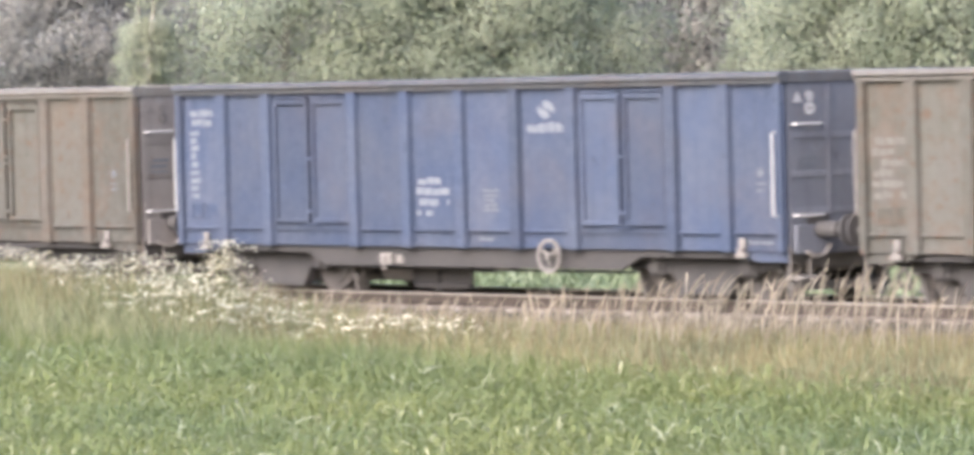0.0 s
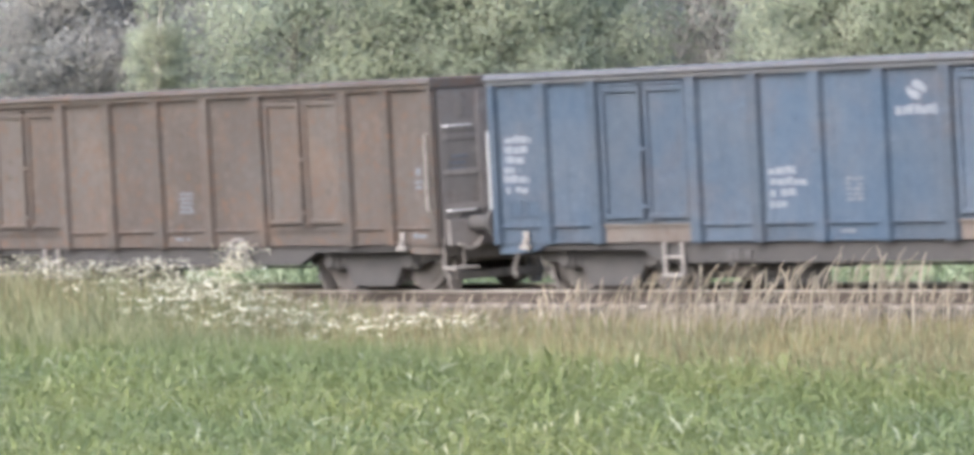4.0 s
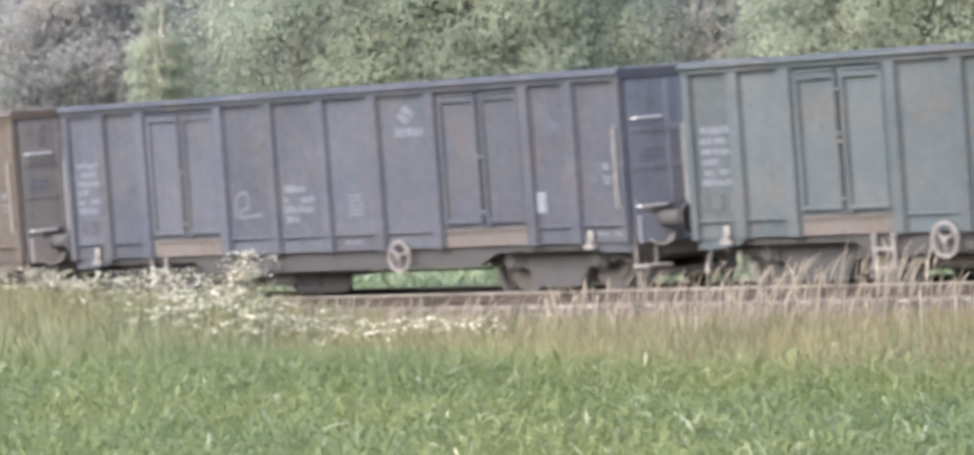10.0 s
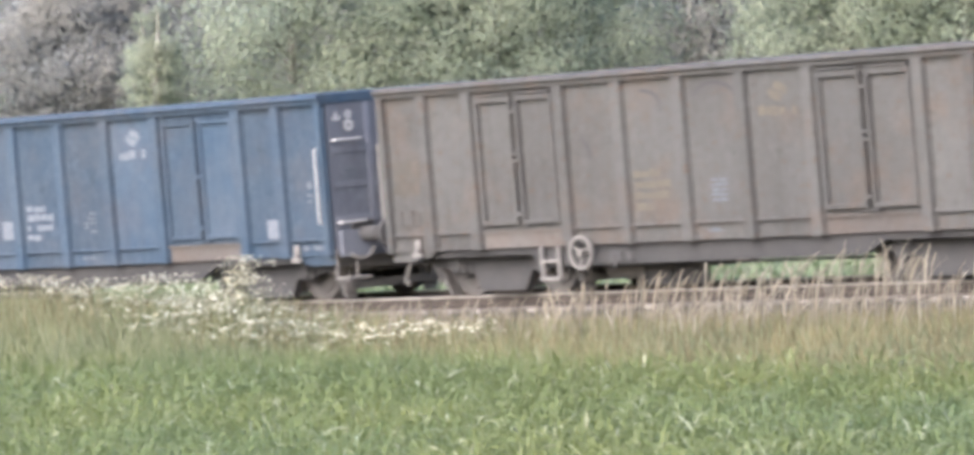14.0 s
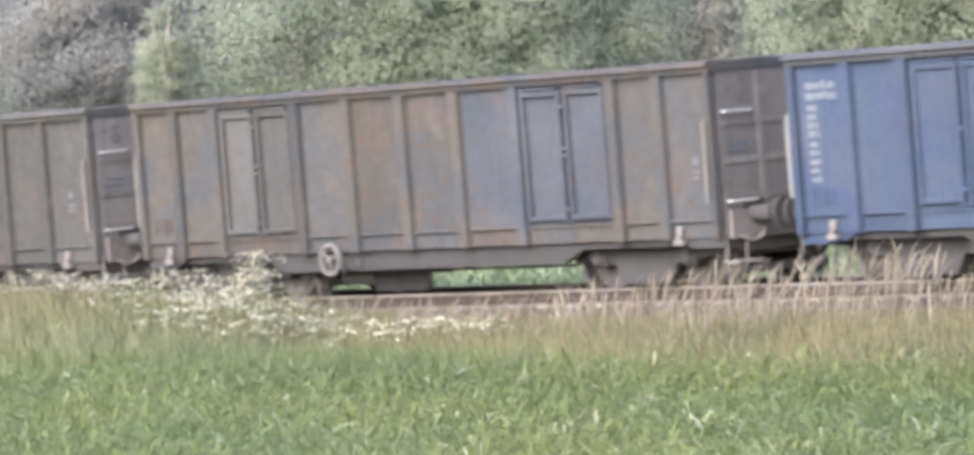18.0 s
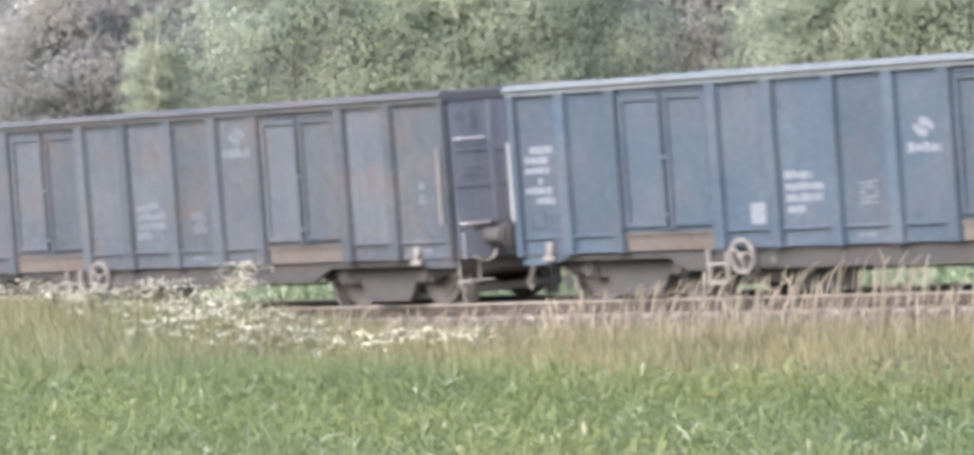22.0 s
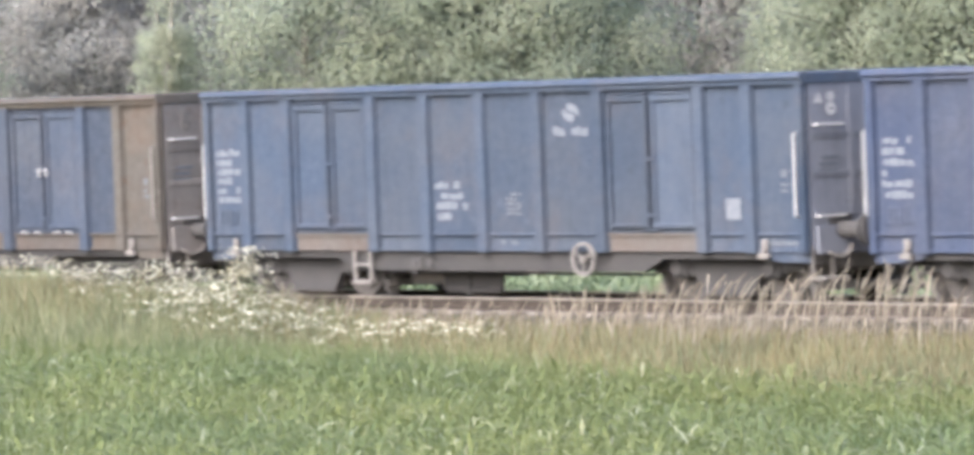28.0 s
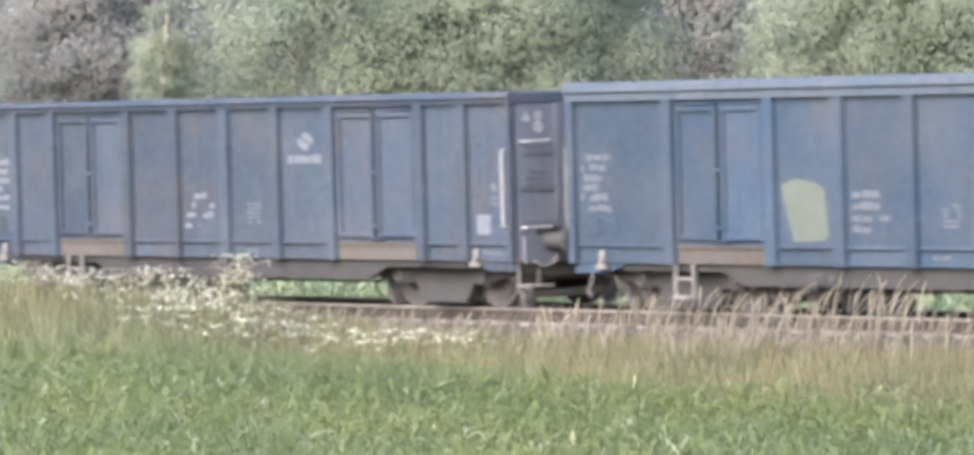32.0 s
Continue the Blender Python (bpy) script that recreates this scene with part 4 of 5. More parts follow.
def build_wagon(spot, kind, paint, label, sill=None, bay_paint=None, post_paint=None, rim=None, end_paint=None, number=True, logo=6, table=4, small=5, square=(),
                wheel_at=8.35, step_at=3.55, marks=MARK, seed=0, door_paint=None, ladder=False, handles=False, logo_z=2.64, sign=None):
    length, ribs, doors, hatches = TYPES[kind]
    rear, shift = spot
    step_at, wheel_at = step_at and step_at - shift, wheel_at and wheel_at - shift
    w = new("open_goods_wagon")
    SHIFTS[w.name] = shift
    w.matrix_basis = Matrix.Translation((rear, 0, 0))
    tagged(w, label, "goods wagon", "wagons of the train")
    bay_paint = bay_paint or {}
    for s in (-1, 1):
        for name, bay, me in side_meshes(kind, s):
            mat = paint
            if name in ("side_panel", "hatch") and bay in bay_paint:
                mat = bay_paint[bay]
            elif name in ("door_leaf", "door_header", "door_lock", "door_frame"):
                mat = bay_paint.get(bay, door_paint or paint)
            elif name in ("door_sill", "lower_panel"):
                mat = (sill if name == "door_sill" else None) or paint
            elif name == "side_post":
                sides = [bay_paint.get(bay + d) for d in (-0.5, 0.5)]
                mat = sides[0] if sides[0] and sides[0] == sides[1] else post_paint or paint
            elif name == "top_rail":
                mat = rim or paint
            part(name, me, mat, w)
    for front in (False, True):
        for name, me in end_meshes(kind, front):
            part(name, me, (rim or paint) if name == "end_rail" else (end_paint or paint), w)
    part("floor", shared(("floor", kind), lambda b: b.box(0.05, length - 0.05, -1.36, 1.36, 1.02, 1.10)), SHADE_LIFT_STEEL, w)
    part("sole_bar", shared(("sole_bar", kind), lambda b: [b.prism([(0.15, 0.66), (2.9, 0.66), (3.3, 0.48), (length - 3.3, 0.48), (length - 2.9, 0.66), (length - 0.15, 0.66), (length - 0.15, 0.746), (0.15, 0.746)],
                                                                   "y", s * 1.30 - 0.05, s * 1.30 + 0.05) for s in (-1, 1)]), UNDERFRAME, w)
    part("centre_sill", shared(("centre_sill", kind), lambda b: b.box(0.2, length - 0.2, -0.3, 0.3, 0.6, 1.01, 0.02)), SHADE_LIFT_STEEL, w)
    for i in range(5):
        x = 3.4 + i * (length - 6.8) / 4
        part("cross_beam", shared("cross_beam", lambda b: b.box(-0.06, 0.06, -1.24, 1.24, 0.72, 1.01, 0.01)), SHADE_LIFT_STEEL, w, at=(x, 0, 0))
    # pipes, hoses and a buffer beam at each end
    for front in (False, True):
        for s in (-1, 1):
            part("brake_hose", shared("brake_hose", lambda b: b.tube(smooth([(0.0, 0, 0.0), (0.16, 0.03, -0.08), (0.26, 0.05, -0.34), (0.18, 0.03, -0.6), (0.30, -0.03, -0.68)], 4), 0.032, 6)),
                 SHADE_LIFT_STEEL, w, at=pose(length + 0.04 if front else -0.04, s * 0.33, 0.92, 0, 0, 0 if front else 180))
        part("end_apron", shared("end_apron", lambda b: b.prism([(-1.25, 0.80), (1.25, 0.80), (1.2, 0.60), (0.7, 0.54), (-0.7, 0.54), (-1.2, 0.60)], "x", -0.04, 0.0)), SHADE_LIFT_STEEL, w,
             at=pose(length - 0.16 if front else 0.16, 0, 0, 0, 0, 0 if front else 180))
    part("main_pipe", shared(("main_pipe", kind), lambda b: b.tube([(0.3, -1.12, 0.60), (3.0, -1.12, 0.60), (3.3, -1.12, 0.44), (length - 3.3, -1.12, 0.44), (length - 3.0, -1.12, 0.60), (length - 0.3, -1.12, 0.60)], 0.02, 5)), UNDERFRAME, w)
    sets = bogie(w, 1.97) + bogie(w, length - 1.97)
    for front in (False, True):
        for s in (-1, 1):
            part("buffer", shared("buffer", lambda b: (b.disc((0.2, 0, 0), "x", 0.11, 0.42, 12), b.disc((0.50, 0, 0), "x", 0.07, 0.24, 12), b.disc((0.625, 0, 0), "x", 0.22, 0.04, 20), b.box(0.0, 0.03, -0.2, 0.2, -0.2, 0.2, 0.01))),
                 STEEL_DARK, w, at=pose(length if front else 0, s * 0.87, 1.03, 0, 0, 0 if front else 180))
        part("coupling", shared("coupling", lambda b: (b.box(0.0, 0.3, -0.05, 0.05, -0.07, 0.07, 0.015), b.tube([(0.28, 0, 0.0), (0.42, 0, -0.1), (0.4, 0, -0.32), (0.3, 0, -0.5)], 0.03, 6),
                                                       b.tube([(0.1, 0.3, 0), (0.3, 0.32, -0.2), (0.42, 0.3, -0.45)], 0.022, 6))), SHADE_LIFT_STEEL, w, at=pose(length if front else 0, 0, 1.0, 0, 0, 0 if front else 180))
    # brake gear under the floor
    part("air_tank", shared("air_tank", lambda b: (b.disc((0, 0, 0), "x", 0.2, 0.95, 14), b.disc((0, 0, 0), "x", 0.16, 1.06, 14))), SHADE_LIFT_STEEL, w, at=(5.4, -0.35, 0.55))
    part("brake_cylinder", shared("brake_cylinder", lambda b: (b.disc((0, 0, 0), "x", 0.17, 0.5, 14), b.tube([(0.2, 0, 0), (0.9, 0, 0)], 0.03, 6))), SHADE_LIFT_STEEL, w, at=(6.3, 0.1, 0.58))
    part("brake_rod", shared(("brake_rod", kind), lambda b: b.tube([(3.2, -0.2, 0.5), (length - 3.2, -0.2, 0.5)], 0.022, 6)), STEEL_RUST, w)
    part("change_over_plate", shared("change_over_plate", lambda b: (b.box(-0.13, 0.13, -0.02, 0.02, -0.08, 0.08, 0.01), b.box(-0.03, 0.03, -0.05, -0.02, -0.15, 0.04, 0.01), b.box(0.22, 0.36, -0.02, 0.02, -0.06, 0.06, 0.01))), PALE_STEEL if number == "column" else STEEL_DARK, w, at=(4.7, -1.365, 0.58))
    part("auxiliary_tank", shared("auxiliary_tank", lambda b: (b.disc((0, 0, 0), "x", 0.17, 0.8, 14), b.disc((0, 0, 0), "x", 0.13, 0.9, 14), b.box(-0.03, 0.03, -0.06, 0.06, 0.1, 0.4, 0.008))), SHADE_LIFT_STEEL, w, at=(4.15, -0.55, 0.40))
    part("lever_frame", shared("lever_frame", lambda b: (b.box(-0.55, 0.75, -0.03, 0.03, 0.14, 0.22, 0.01), b.box(-0.55, -0.47, -0.03, 0.03, 0.14, 0.6, 0.01), b.box(0.67, 0.75, -0.03, 0.03, 0.14, 0.6, 0.01), b.box(-0.02, 0.06, -0.05, 0.02, 0.10, 0.6, 0.01),
                                                         b.box(-0.47, 0.67, -0.01, 0.01, 0.22, 0.5))), STEEL_DARK, w, at=(5.1, -0.75, 0))
    part("valve_box", shared("valve_box", lambda b: b.box(-0.16, 0.16, -0.1, 0.1, -0.12, 0.12, 0.02)), SHADE_LIFT_STEEL, w, at=(7.0, -1.1, 0.55))
    if handles:
        for i in doors:
            for dx in (-0.09, 0.09):
                part("door_handle", shared("door_handle", lambda b: (b.box(-0.026, 0.026, -0.03, 0.0, -0.065, 0.065, 0.01), b.box(-0.016, 0.016, -0.05, -0.03, -0.04, 0.04, 0.008))), WHITE, w, "white door handle",
                     at=((ribs[i] + ribs[i + 1]) / 2 + dx, -1.47, 1.94))
            for dx in (-0.55, -0.2, 0.3, 0.62):
                part("sill_latch", shared("sill_latch", lambda b: b.tube([(-0.09, 0, 0), (0.03, -0.02, 0.015), (0.1, -0.015, -0.01)], 0.017, 5)), WHITE, w, "pale latch on the door sill",
                     at=((ribs[i] + ribs[i + 1]) / 2 + dx, -1.47, 1.02))
    # placard frames in the rear bay
    for x0 in (0.30, 0.66):
        part("placard_frame", shared("placard_frame", lambda b: [b.box(u0, u1, -0.02, 0.0, z0, z1) for u0, u1, z0, z1 in ((0, 0.27, 0, 0.025), (0, 0.27, 0.2, 0.225), (0, 0.02, 0.025, 0.2), (0.25, 0.27, 0.025, 0.2))]),
             post_paint or paint, w, at=(x0, -1.412, 1.12))
        part("placard_panel", shared("placard_panel", lambda b: b.box(0.022, 0.248, -0.006, 0.0, 0.027, 0.198)), paint, w, at=(x0, -1.412, 1.12))
    # gussets below the ends of the sides
    for x, turn in ((0.02, 0), (length - 0.02, 180)):
        for s in (-1, 1):
            part("corner_gusset", shared("corner_gusset", lambda b: b.prism([(0, 0.756), (1.15, 0.756), (0.95, 0.72), (0.78, 0.655), (0.55, 0.625), (0, 0.62)], "y", -0.012, 0.012)), paint, w,
                 at=pose(x, s * 1.385, 0, 0, 0, turn))
    # rope hooks on the sill
    hook = shared("rope_hook", lambda b: (b.box(-0.055, 0.055, -0.04, 0.0, -0.02, 0.13, 0.012), b.prism([(-0.10, -0.12), (0.10, -0.12), (0.10, -0.06), (0.035, -0.05), (0.035, 0.0), (-0.035, 0.0), (-0.035, -0.05), (-0.10, -0.06)], "y", -0.07, -0.01)))
    for x in (0.66, length - 0.80):
        for s in (-1, 1):
            part("rope_hook", hook, PALE_STEEL, w, at=pose(x, s * 1.44, 0.80, 0, 0, 0 if s < 0 else 180))
    # handrails at the corners, steps at the ends
    rail_paint = WHITE if marks is MARK else PALE_STEEL
    rail_bar = shared("handrail", lambda b: b.tube([(0, 0.06, -0.55), (0, -0.02, -0.53), (0, -0.02, 0.53), (0, 0.06, 0.55)], 0.019, 6))
    part("handrail", rail_bar, rail_paint, w, "white painted handrail" if marks is MARK else "dull pale handrail", at=(length - 0.10, -1.53, 1.76))
    part("handrail", rail_bar, rail_paint, w, "white painted handrail" if marks is MARK else "dull pale handrail", at=(-0.10, -1.40, 1.77))
    rung = shared("ladder_rung", lambda b: b.tube([(0, 0.0, 0), (0.08, 0.0, 0), (0.08, 0.46, 0), (0, 0.46, 0)], 0.02, 6))
    for z in (1.22, 2.40) + ((1.5, 1.85) if ladder else ()):
        part("ladder_rung", rung, WHITE, w, "white painted rung", at=(length + 0.01, -1.30 if z > 1.2 else -0.9, z))
    part("shunter_step", shared("shunter_step", lambda b: (b.box(-0.02, 0.28, -0.22, 0.22, -0.02, 0.02, 0.008), b.tube([(0.0, -0.18, 0.0), (0, -0.18, 0.42)], 0.02, 5), b.tube([(0, 0.18, 0), (0, 0.18, 0.42)], 0.02, 5))),
         PALE_STEEL, w, at=(length - 0.02, -1.18, 0.42))
    part("pipe_hook", shared("pipe_hook", lambda b: b.tube(smooth([(-0.0, 0, 0.0), (0.03, -0.12, -0.12), (0.05, -0.3, -0.15), (0.03, -0.45, -0.08)], 4), 0.025, 6)), PALE_STEEL, w, at=(length + 0.1, -0.75, 0.84))
    # step under a door and the hand wheel of the brake
    if step_at:
        part("side_step", shared("side_step", lambda b: (b.box(-0.2, -0.15, -0.03, 0.03, -0.45, 0.02, 0.008), b.box(0.15, 0.2, -0.03, 0.03, -0.45, 0.02, 0.008), b.box(-0.2, 0.2, -0.06, 0.06, -0.45, -0.40, 0.01),
                                                         b.box(-0.15, 0.15, -0.03, 0.03, -0.2, -0.16, 0.008))), PALE_STEEL, w, "pale grey side step", at=(step_at, -1.42, 0.74))
    if wheel_at:
        part("hand_wheel", shared("hand_wheel", lambda b: (b.disc((0, 0, 0), "y", 0.235, 0.04, 24, 0.195), b.disc((0, 0, 0), "y", 0.05, 0.07, 10), b.tube([(0, 0.3, 0), (0, 0, 0)], 0.025, 6),
                                                           [b.tube([(0, 0, 0), (0.21 * math.cos(q), 0, 0.21 * math.sin(q))], 0.016, 5) for q in (0.5, 2.6, 4.7)])), PALE_STEEL, w, "pale brake hand wheel", at=(wheel_at, -1.52, 0.66))
    # painted marks
    mid = [(a + c) / 2 for a, c in zip(ribs[:-1], ribs[1:])]
    if number:
        nb = Buf()
        x = ribs[0] + 0.28
        if number == "column":
            dashes(nb, x, 2.46, 0.56, 0.27, 2, seed + 1, fill=0.9, piece=(0.05, 0.16), widths=(0.95, 1.0))
            dashes(nb, x, 1.40, 0.20, 1.04, 9, seed + 2, fill=0.85, piece=(0.08, 0.2), widths=(1.0, 0.8, 0.95))
        else:
            dashes(nb, x - 0.08, 1.43, 0.60, 0.82, 6, seed + 1, fill=0.85, piece=(0.05, 0.18), widths=(1.0, 0.86, 0.95, 0.6, 0.9))
        tagged(part("number_lettering", nb, marks, w, "faded white number marks"), kind="stuff")
    if logo is not None:
        lb = Buf()
        x = mid[logo]
        swoosh(lb, x + 0.03, logo_z, 0.34)
        part("owner_sign", lb, sign or marks, w, "white two-stroke sign")
        lb = Buf()
        dashes(lb, x - 0.38, logo_z - 0.33, 0.76, 0.15, 1, seed + 11, fill=1.0, piece=(0.07, 0.13), widths=(1.0,))
        tagged(part("owner_bar", lb, sign or marks, w, "white bar of lettering"), kind="stuff")
    if table is not None:
        tb = Buf()
        dashes(tb, ribs[table] + 0.15, 1.17, 0.74, 0.58, 4, seed + 4, fill=0.82, piece=(0.06, 0.2), widths=(0.74, 1.0, 0.97, 0.5))
        tagged(part("load_table", tb, marks, w, "white load table marks"), kind="stuff")
    if small is not None:
        sb = Buf()
        dashes(sb, mid[small] - 0.15, 1.25, 0.33, 0.33, 5, seed + 5, fill=0.8, piece=(0.05, 0.14), widths=(1.0, 0.95))
        dashes(sb, ribs[small] + 0.3, 0.84, 0.4, 0.08, 1, seed + 8, -1.411, fill=0.9)
        dashes(sb, ribs[-2] + 0.3, 0.83, 0.6, 0.09, 1, seed + 9, -1.411, fill=0.9)
        tagged(part("service_lettering", sb, FADED, w, "pale service marks"), kind="stuff")
    fb = Buf()
    fb.disc((ribs[-2] + 0.62, -1.415, 1.78), "y", 0.06, 0.008, 10)
    part("axle_sign", fb, FADED, w)
    fb = Buf()
    dashes(fb, ribs[-2] + 0.55, 1.52, 0.18, 0.16, 2, seed + 6)
    tagged(part("axle_lettering", fb, FADED, w), kind="stuff")
    for x, z in [(u - shift, v) for u, v in square]:
        part("label_holder", shared("label_holder", lambda b: b.box(-0.14, 0.14, -0.012, 0.01, -0.14, 0.14, 0.004)), MARK, w, "white square label plate", at=(x, -1.42, z))
    if end_paint is not None or seed % 3 == 0:
        tri = Buf()
        tri.prism([(-1.26, 2.68), (-1.10, 2.68), (-1.18, 2.82)], "x", length - 0.006, length + 0.004)
        part("warning_sign", tri, WHITE if marks is MARK else marks, w, "pale warning triangle")
        tri = Buf()
        tri.disc((length, -0.96, 2.60), "x", 0.085, 0.012, 14, 0.03)
        tri.disc((length, -0.96, 2.755), "x", 0.065, 0.012, 14, 0.02)
        part("ring_sign", tri, WHITE if marks is MARK else marks, w, "pale double ring sign")
        tagged(part("end_plate", shared("end_plate", lambda b: [b.box(0, 0.008, y0, y0 + 0.3, z, z + 0.05) for y0, z in ((-1.2, 1.86), (-1.16, 1.95), (-1.2, 1.77))]), FADED, w, "pale plate with marks", at=(length - 0.004, 0, 0)), kind="stuff")
    WAGONS.append((w, rear, sets))
    return w


def build_train():
    # how far each wagon stands off an even spacing of 14.04 m
    off = {-1: 0.3, 0: 0.01, 1: 0.33, 2: 0.08, 3: 0.05, 4: 0.12, 7: 0.02, 8: 0.02, 9: 0.05, 10: 0.02, 11: 0.18, 12: -0.08, 13: -0.09, 14: -0.24, 15: -0.12, 16: -0.31, 17: -0.16, 18: 0.01,
           19: -0.07, 20: -0.13, 21: -0.03, 22: -0.29, 23: -0.18, 24: -0.12, 25: 0.0, 26: 0.16, 27: 0.33, 29: 0.1}

    def place(k):
        even = -6.68 - 14.04 * k if k < 28 else -401.4 - 14.04 * (k - 28)
        return even + off.get(k, 0.0), off.get(k, 0.0)

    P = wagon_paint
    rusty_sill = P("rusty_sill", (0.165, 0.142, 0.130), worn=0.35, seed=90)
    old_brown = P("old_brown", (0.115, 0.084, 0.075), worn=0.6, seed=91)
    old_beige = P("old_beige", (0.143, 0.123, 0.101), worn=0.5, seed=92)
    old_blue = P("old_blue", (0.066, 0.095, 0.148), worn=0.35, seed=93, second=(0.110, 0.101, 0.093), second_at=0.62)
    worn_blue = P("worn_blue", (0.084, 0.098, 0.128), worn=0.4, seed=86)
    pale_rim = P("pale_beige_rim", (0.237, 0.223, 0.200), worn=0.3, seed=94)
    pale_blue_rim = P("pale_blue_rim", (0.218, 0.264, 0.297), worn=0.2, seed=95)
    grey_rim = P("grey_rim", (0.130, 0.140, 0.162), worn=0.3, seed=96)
    # end walls get paler coats: brightening painted in against the shade of the gaps
    lifted_blue_end = P("lifted_blue_end", (0.24, 0.26, 0.325), worn=0.2, seed=97)
    lifted_brown_end = P("lifted_brown_end", (0.30, 0.28, 0.27), worn=0.3, seed=98)
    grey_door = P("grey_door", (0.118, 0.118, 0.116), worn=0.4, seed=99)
    build_wagon(place(-1), "framed", P("beige_paint", (0.129, 0.125, 0.106), worn=0.5, seed=1), "beige rust-stained open goods wagon with double doors", rim=pale_rim, end_paint=lifted_brown_end, marks=FADED_WARM, seed=1)
    build_wagon(place(0), "doors_wide", P("blue_paint", (0.067, 0.099, 0.184), worn=0.12, seed=2), "clean violet-blue open goods wagon with white marks", rim=grey_rim, end_paint=lifted_blue_end, step_at=None, seed=2, wheel_at=8.38, number="column")
    build_wagon(place(1), "framed_even", P("beige_paint", (0.129, 0.125, 0.106), worn=0.5, seed=3), "beige and olive rust-stained open goods wagon", rim=pale_rim, end_paint=lifted_brown_end, post_paint=old_beige, logo=None, number=False, table=None, small=None, marks=FADED_WARM, wheel_at=8.35, step_at=4.1, seed=3)
    build_wagon(place(2), "plain", P("steel_paint", (0.066, 0.105, 0.153), worn=0.2, seed=4), "steel-blue open goods wagon with a small side hatch", rim=grey_rim, end_paint=lifted_blue_end, logo=7, table=5, small=6, step_at=None, wheel_at=None, seed=4)
    build_wagon(place(3), "doors_wide", P("blue_paint", (0.062, 0.104, 0.167), worn=0.22, seed=5), "blue open goods wagon with rusty door sills", rim=grey_rim, end_paint=lifted_blue_end, sill=rusty_sill, square=((12.15, 1.25),), wheel_at=None, step_at=3.65, seed=5)
    build_wagon(place(4), "doors", P("brown_paint", (0.108, 0.088, 0.077), worn=0.55, seed=6), "brown rusty open goods wagon with double doors", end_paint=lifted_brown_end, marks=FADED_WARM, logo=None, table=None, seed=6)
    g = build_wagon(place(5), "plain", P("steel_paint", (0.060, 0.096, 0.150), worn=0.2, seed=7), "steel-blue open goods wagon sprayed with pale graffiti", rim=grey_rim, end_paint=lifted_blue_end, logo=7, table=None, small=6, step_at=None, wheel_at=None, seed=7)
    graffiti(g)
    build_wagon(place(6), "doors_wide", P("violet_paint", (0.053, 0.075, 0.143), worn=0.15, seed=8), "violet-blue open goods wagon with white marks", rim=grey_rim, end_paint=lifted_blue_end, sill=rusty_sill, step_at=3.93, wheel_at=8.25, seed=8, number="column")
    build_wagon(place(7), "doors", P("steel_paint", (0.067, 0.105, 0.159), worn=0.22, seed=9), "steel-blue open goods wagon with a large hand wheel", rim=grey_rim, end_paint=lifted_blue_end, sill=rusty_sill, step_at=3.4, wheel_at=4.04, marks=FADED, seed=9)
    build_wagon(place(8), "framed", P("teal_paint", (0.095, 0.122, 0.136), worn=0.28, seed=10), "grey-green faded open goods wagon with double doors", end_paint=lifted_brown_end, sill=rusty_sill, marks=FADED, step_at=3.55, wheel_at=4.74, seed=10)
    faded = build_wagon(place(9), "doors", P("violet_paint", (0.088, 0.099, 0.132), worn=0.3, seed=11), "faded violet-blue open goods wagon with dusty sills", end_paint=lifted_blue_end, sill=rusty_sill, marks=FADED, square=((10.96, 1.33),), step_at=2.2, wheel_at=7.98, seed=11)
    ochre = build_wagon(place(10), "framed", P("ochre_paint", (0.134, 0.112, 0.094), worn=0.55, seed=12, second=(0.106, 0.106, 0.106), second_at=0.66), "ochre-brown rusty open goods wagon with grey doors", end_paint=lifted_brown_end, sill=old_brown, door_paint=grey_door, logo=None, number=False, table=None, small=None, marks=FADED_WARM, step_at=3.42, wheel_at=4.15, seed=12)
    build_wagon(place(11), "framed", P("grey_green_paint", (0.108, 0.123, 0.130), worn=0.35, seed=13, second=(0.088, 0.120, 0.130), second_at=0.58), "grey-green faded open goods wagon with teal doors", end_paint=lifted_brown_end, sill=rusty_sill, logo=None, number=False, table=None, small=None, marks=FADED_WARM, step_at=3.7, wheel_at=None, seed=13)
    dusty = build_wagon(place(12), "framed", P("grey_paint", (0.121, 0.115, 0.110), worn=0.42, seed=14), "grey-brown dusty open goods wagon with double doors", end_paint=lifted_brown_end, sill=rusty_sill, number=False, marks=OCHRE_MARK, step_at=3.35, wheel_at=4.09, seed=14)
    build_wagon(place(13), "doors", P("sky_blue_paint", (0.058, 0.104, 0.170), worn=0.15, seed=15), "bright blue open goods wagon with white label plates", end_paint=lifted_blue_end, sill=rusty_sill, square=((4.66, 1.35), (11.33, 1.17),), step_at=None, wheel_at=None, seed=15)
    beige = build_wagon(place(14), "framed", P("beige_grey_paint", (0.137, 0.121, 0.104), worn=0.45, seed=16, second=(0.104, 0.107, 0.117), second_at=0.52), "beige open goods wagon with blue repainted patches", end_paint=lifted_brown_end, bay_paint={2: worn_blue}, marks=FADED_WARM, logo=None, step_at=3.25, wheel_at=None, seed=16)
